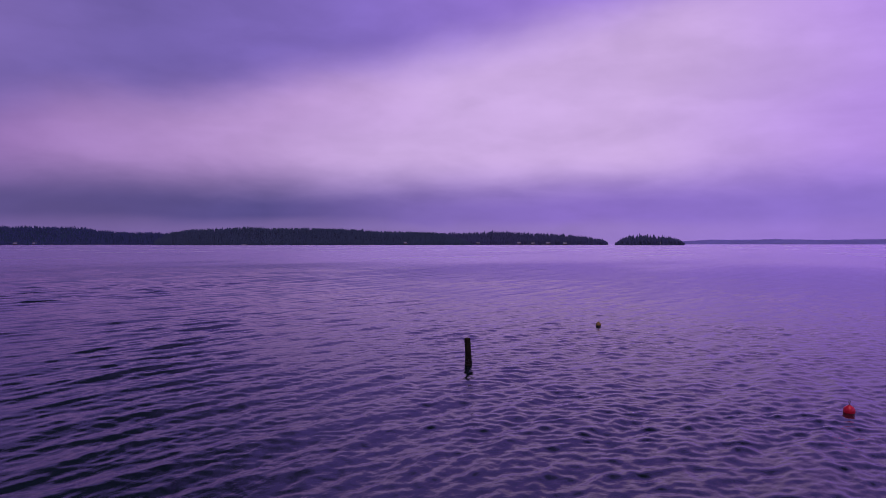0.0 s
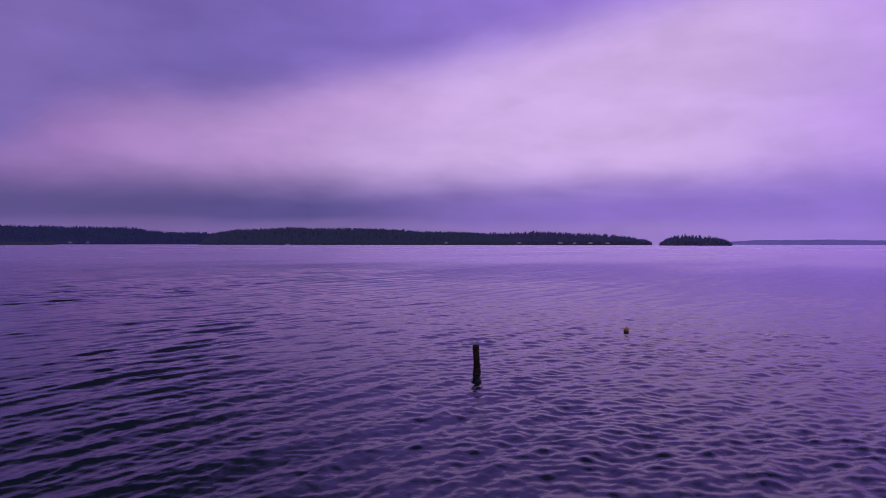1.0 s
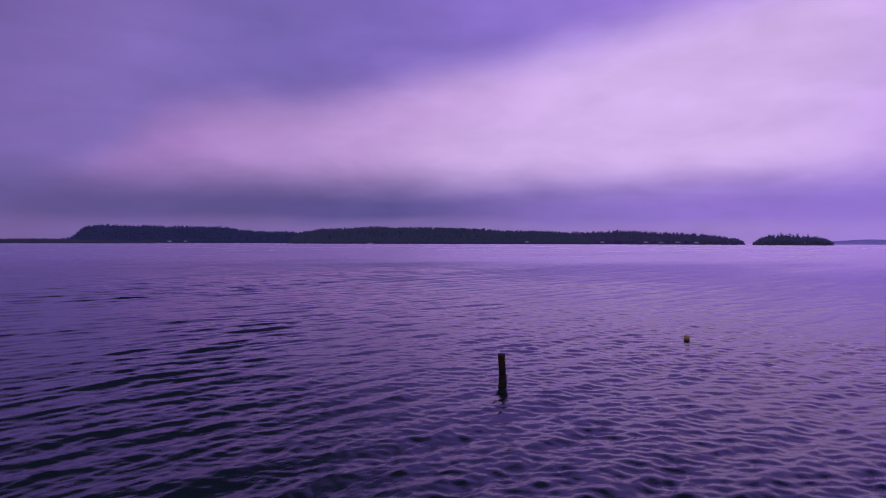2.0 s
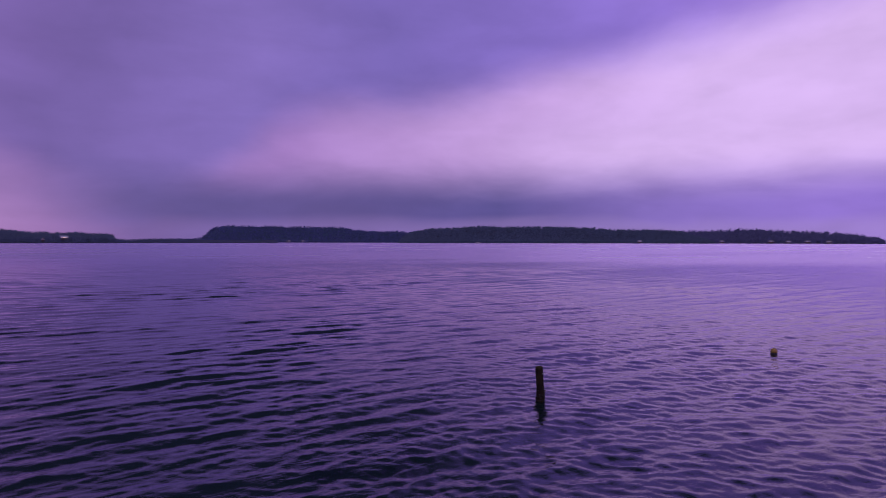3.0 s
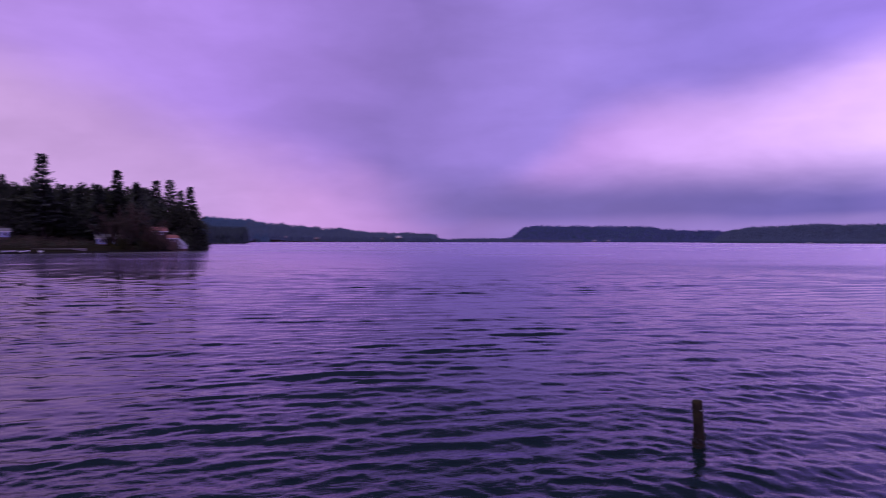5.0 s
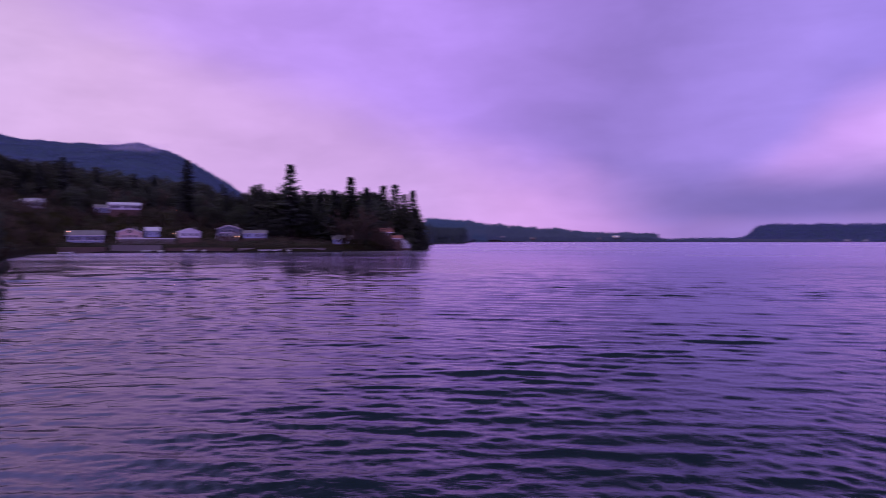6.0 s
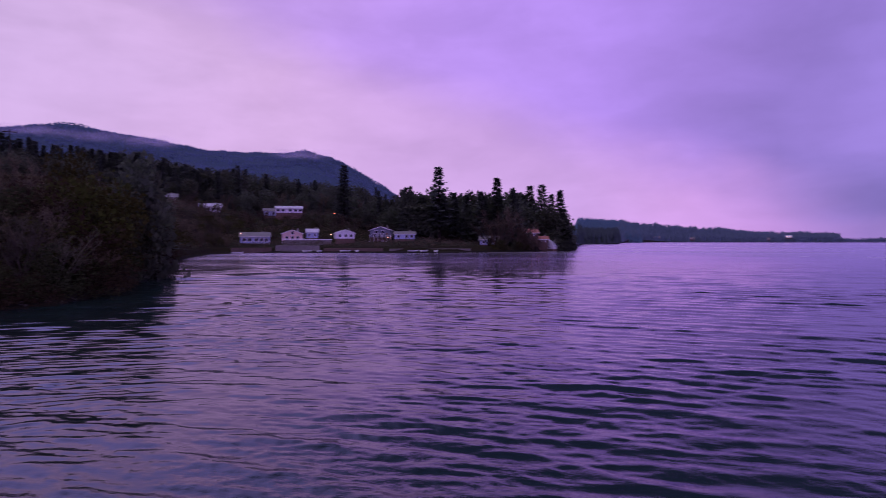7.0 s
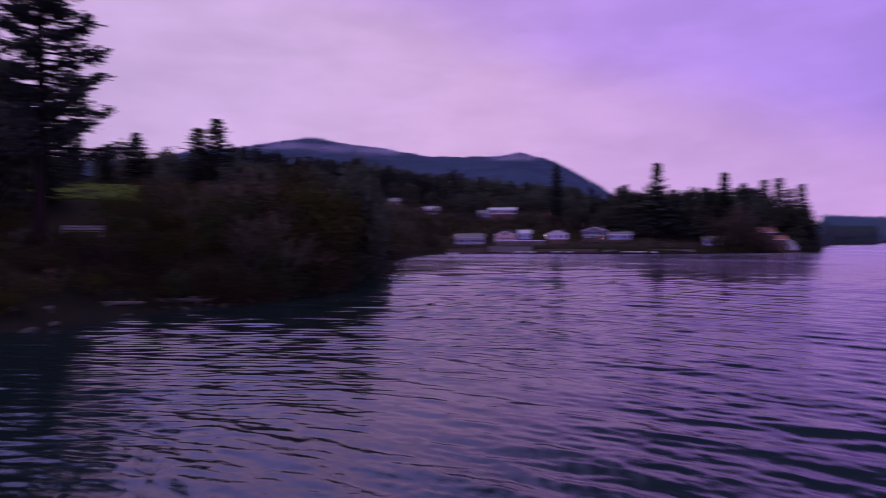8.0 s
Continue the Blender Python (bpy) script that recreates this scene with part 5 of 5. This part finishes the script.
        cedar(x, y, top, k, 0.7, "dark tall cedar standing at the end of the bank", "bank evergreens", a)
    for a, r, h, k in ((107.6, 82, 9.5, 0), (107.2, 78, 6.5, 0), (105.8, 74, 5.0, 0)):
        x, y = from_view(a, r)
        shrub(x, y, h, k, 0.6, a)
    for a, s, h, k in ((110.2, 20, 7, 2), (105.4, 24, 7, 2), (104.9, 27, 6, 2), (109.4, 33, 8, 2), (108.5, 24, 6, 2), (110.5, 28, 6, 0), (112.5, 30, 5, 2), (114.5, 30, 5, 2), (117.0, 34, 5, 2), (106.4, 18, 6, 1)):
        x, y, _ = at(a, float(shore(a)) + s)
        bare_tree(x, y, h, k, 1.2, a)


def beach():
    rng = random.Random(41)
    for i, (a, s, n, turn) in enumerate(((115.2, 1.6, 4.6, 8), (116.4, 2.2, 3.2, -14), (113.6, 2.2, 2.6, 30), (119.5, 1.8, 3.0, 10))):
        x, y, z = at(a, float(shore(a)) + s)
        t = thing("driftwood_log", pose(x, y, z + 0.16, 0, 0, a + turn), "pale bleached driftwood log lying on the beach", "log", "driftwood")
        g = Geo()
        pts = [(n * (k / 6 - 0.5), rng.uniform(-0.06, 0.06), rng.uniform(-0.03, 0.05)) for k in range(7)]
        part("trunk", g.tube(pts, [0.17, 0.15, 0.14, 0.13, 0.12, 0.11, 0.09], 9, 0.08, rng), LOG, t, smooth=True)
        part("branch_stub", Geo().tube([(n * 0.2, 0.1, 0.05), (n * 0.26, 0.35, 0.32)], [0.06, 0.03], 6), LOG, t)
    stones = []
    for k in range(5):
        bm = bmesh.new()
        bmesh.ops.create_icosphere(bm, subdivisions=2, radius=1.0)
        for v in bm.verts:
            v.co *= 0.75 + 0.45 * noise.noise(v.co * 1.3 + Vector((k * 5, 0, 0)))
            v.co.z *= 0.65
        me = bpy.data.meshes.new("boulder")
        bm.to_mesh(me)
        bm.free()
        me.materials.append(ROCK)
        stones.append(me)
    for i in range(45):
        a = rng.uniform(99, 131)
        x, y, z = at(a, float(shore(a)) + rng.uniform(-1.0, 4.0))
        sc = rng.uniform(0.15, 0.42)
        ob = new("boulder", stones[i % 5])
        ob.matrix_world = Matrix.LocRotScale((x, y, z + sc * 0.15), Euler((0, 0, rng.uniform(0, 6))), (sc, sc * 0.8, sc))
        tagged(ob, "grey rounded boulder on the shingle beach", "rock", "beach boulders")


def bench():
    x, y = from_view(123.9, 65)
    z = on_land(x, y)
    t = thing("bench", pose(x, y, z + 0.05, 0, 0, 118), "pale weathered garden bench at the lawn's edge", "bench")
    for k in range(3):
        part("seat_slat", Geo().box(-1.6, -0.24 + 0.17 * k, 0.42, 1.6, -0.10 + 0.17 * k, 0.46), CONCRETE, t)
    for k in range(2):
        part("back_slat", Geo().box(-1.6, 0.27, 0.58 + 0.2 * k, 1.6, 0.31, 0.74 + 0.2 * k), CONCRETE, t)
    for sx in (-1.4, 1.4):
        for sy in (-0.2, 0.27):
            part("leg", Geo().box(sx - 0.04, sy - 0.04, -0.3, sx + 0.04, sy + 0.04, 0.95 if sy > 0 else 0.42), CONCRETE, t)


def utility_pole():
    x, y = from_view(111.0, 150)
    z = on_land(x, y)
    top = 26.2
    t = thing("utility_pole", pose(x, y, z, 0, 0, 100), "brown wooden utility pole with a single crossarm", "utility pole")
    part("pole", Geo().tube([(0, 0, -1), (0, 0, top - z)], [0.16, 0.11], 10), BARK, t, smooth=True)
    part("crossarm", Geo().box(-1.25, -0.17, top - z - 0.55, 1.25, -0.05, top - z - 0.40), BARK, t)
    for k in (-1.1, -0.5, 0.5, 1.1):
        part("insulator", Geo().lathe([(0.05, 0), (0.06, 0.08), (0.03, 0.16)], 8), CONCRETE, t).location = (k, -0.11, top - z - 0.40)


def undergrowth(name, a0, a1, s0, s1, clumps, size, mat, label, seed, bare=()):
    """Brambles, ferns and dead stalks that cover the slopes; bare: a stretch left open for the lawn."""
    rng = random.Random(seed)
    g = Geo()
    for _ in range(clumps):
        a, s = rng.uniform(a0, a1), rng.uniform(s0, s1)
        if bare and a > bare[0] and bare[1] < s < bare[2] and rng.random() < 0.9:
            continue
        if 121.3 < a < 126.3 and 15 < s < 36:
            continue
        x, y, z = at(a, float(shore(a)) + s)
        tall = size * rng.uniform(0.5, 1.5)
        for _ in range(20):
            p = Vector((x + rng.gauss(0, tall * 0.6), y + rng.gauss(0, tall * 0.6), z + tall * rng.uniform(-0.1, 0.75)))
            along = (rand_dir(rng, -0.2) + Vector((0, 0, 0.35))).normalized()
            kite(g, p, along, along.cross(rand_dir(rng)).normalized(), tall * rng.uniform(0.15, 0.45), tall * rng.uniform(0.025, 0.075))
    me = mesh(name, g.v, g.f, mat)
    tagged(new(name, me), label, "undergrowth", kind="stuff")


undergrowth("undergrowth", 99.0, 139, 4, 90, 2600, 1.1, BRAMBLE, "brown brambles and dead stalks covering the bank", 61, (119.5, 37, 73))
undergrowth("undergrowth", 99.0, 139, 4, 90, 2000, 1.0, IVY, "low olive green ground cover on the bank", 62, (119.5, 37, 73))
undergrowth("undergrowth", 74.0, 101, 13, 150, 1900, 1.8, RUSSET, "brown winter scrub on the slope behind the houses", 63)
undergrowth("undergrowth", 74.0, 101, 9, 150, 1100, 1.5, CEDAR, "dark green scrub on the slope behind the houses", 64)
lawn()
hero_fir()
near_bank()
beach()
bench()
utility_pole()
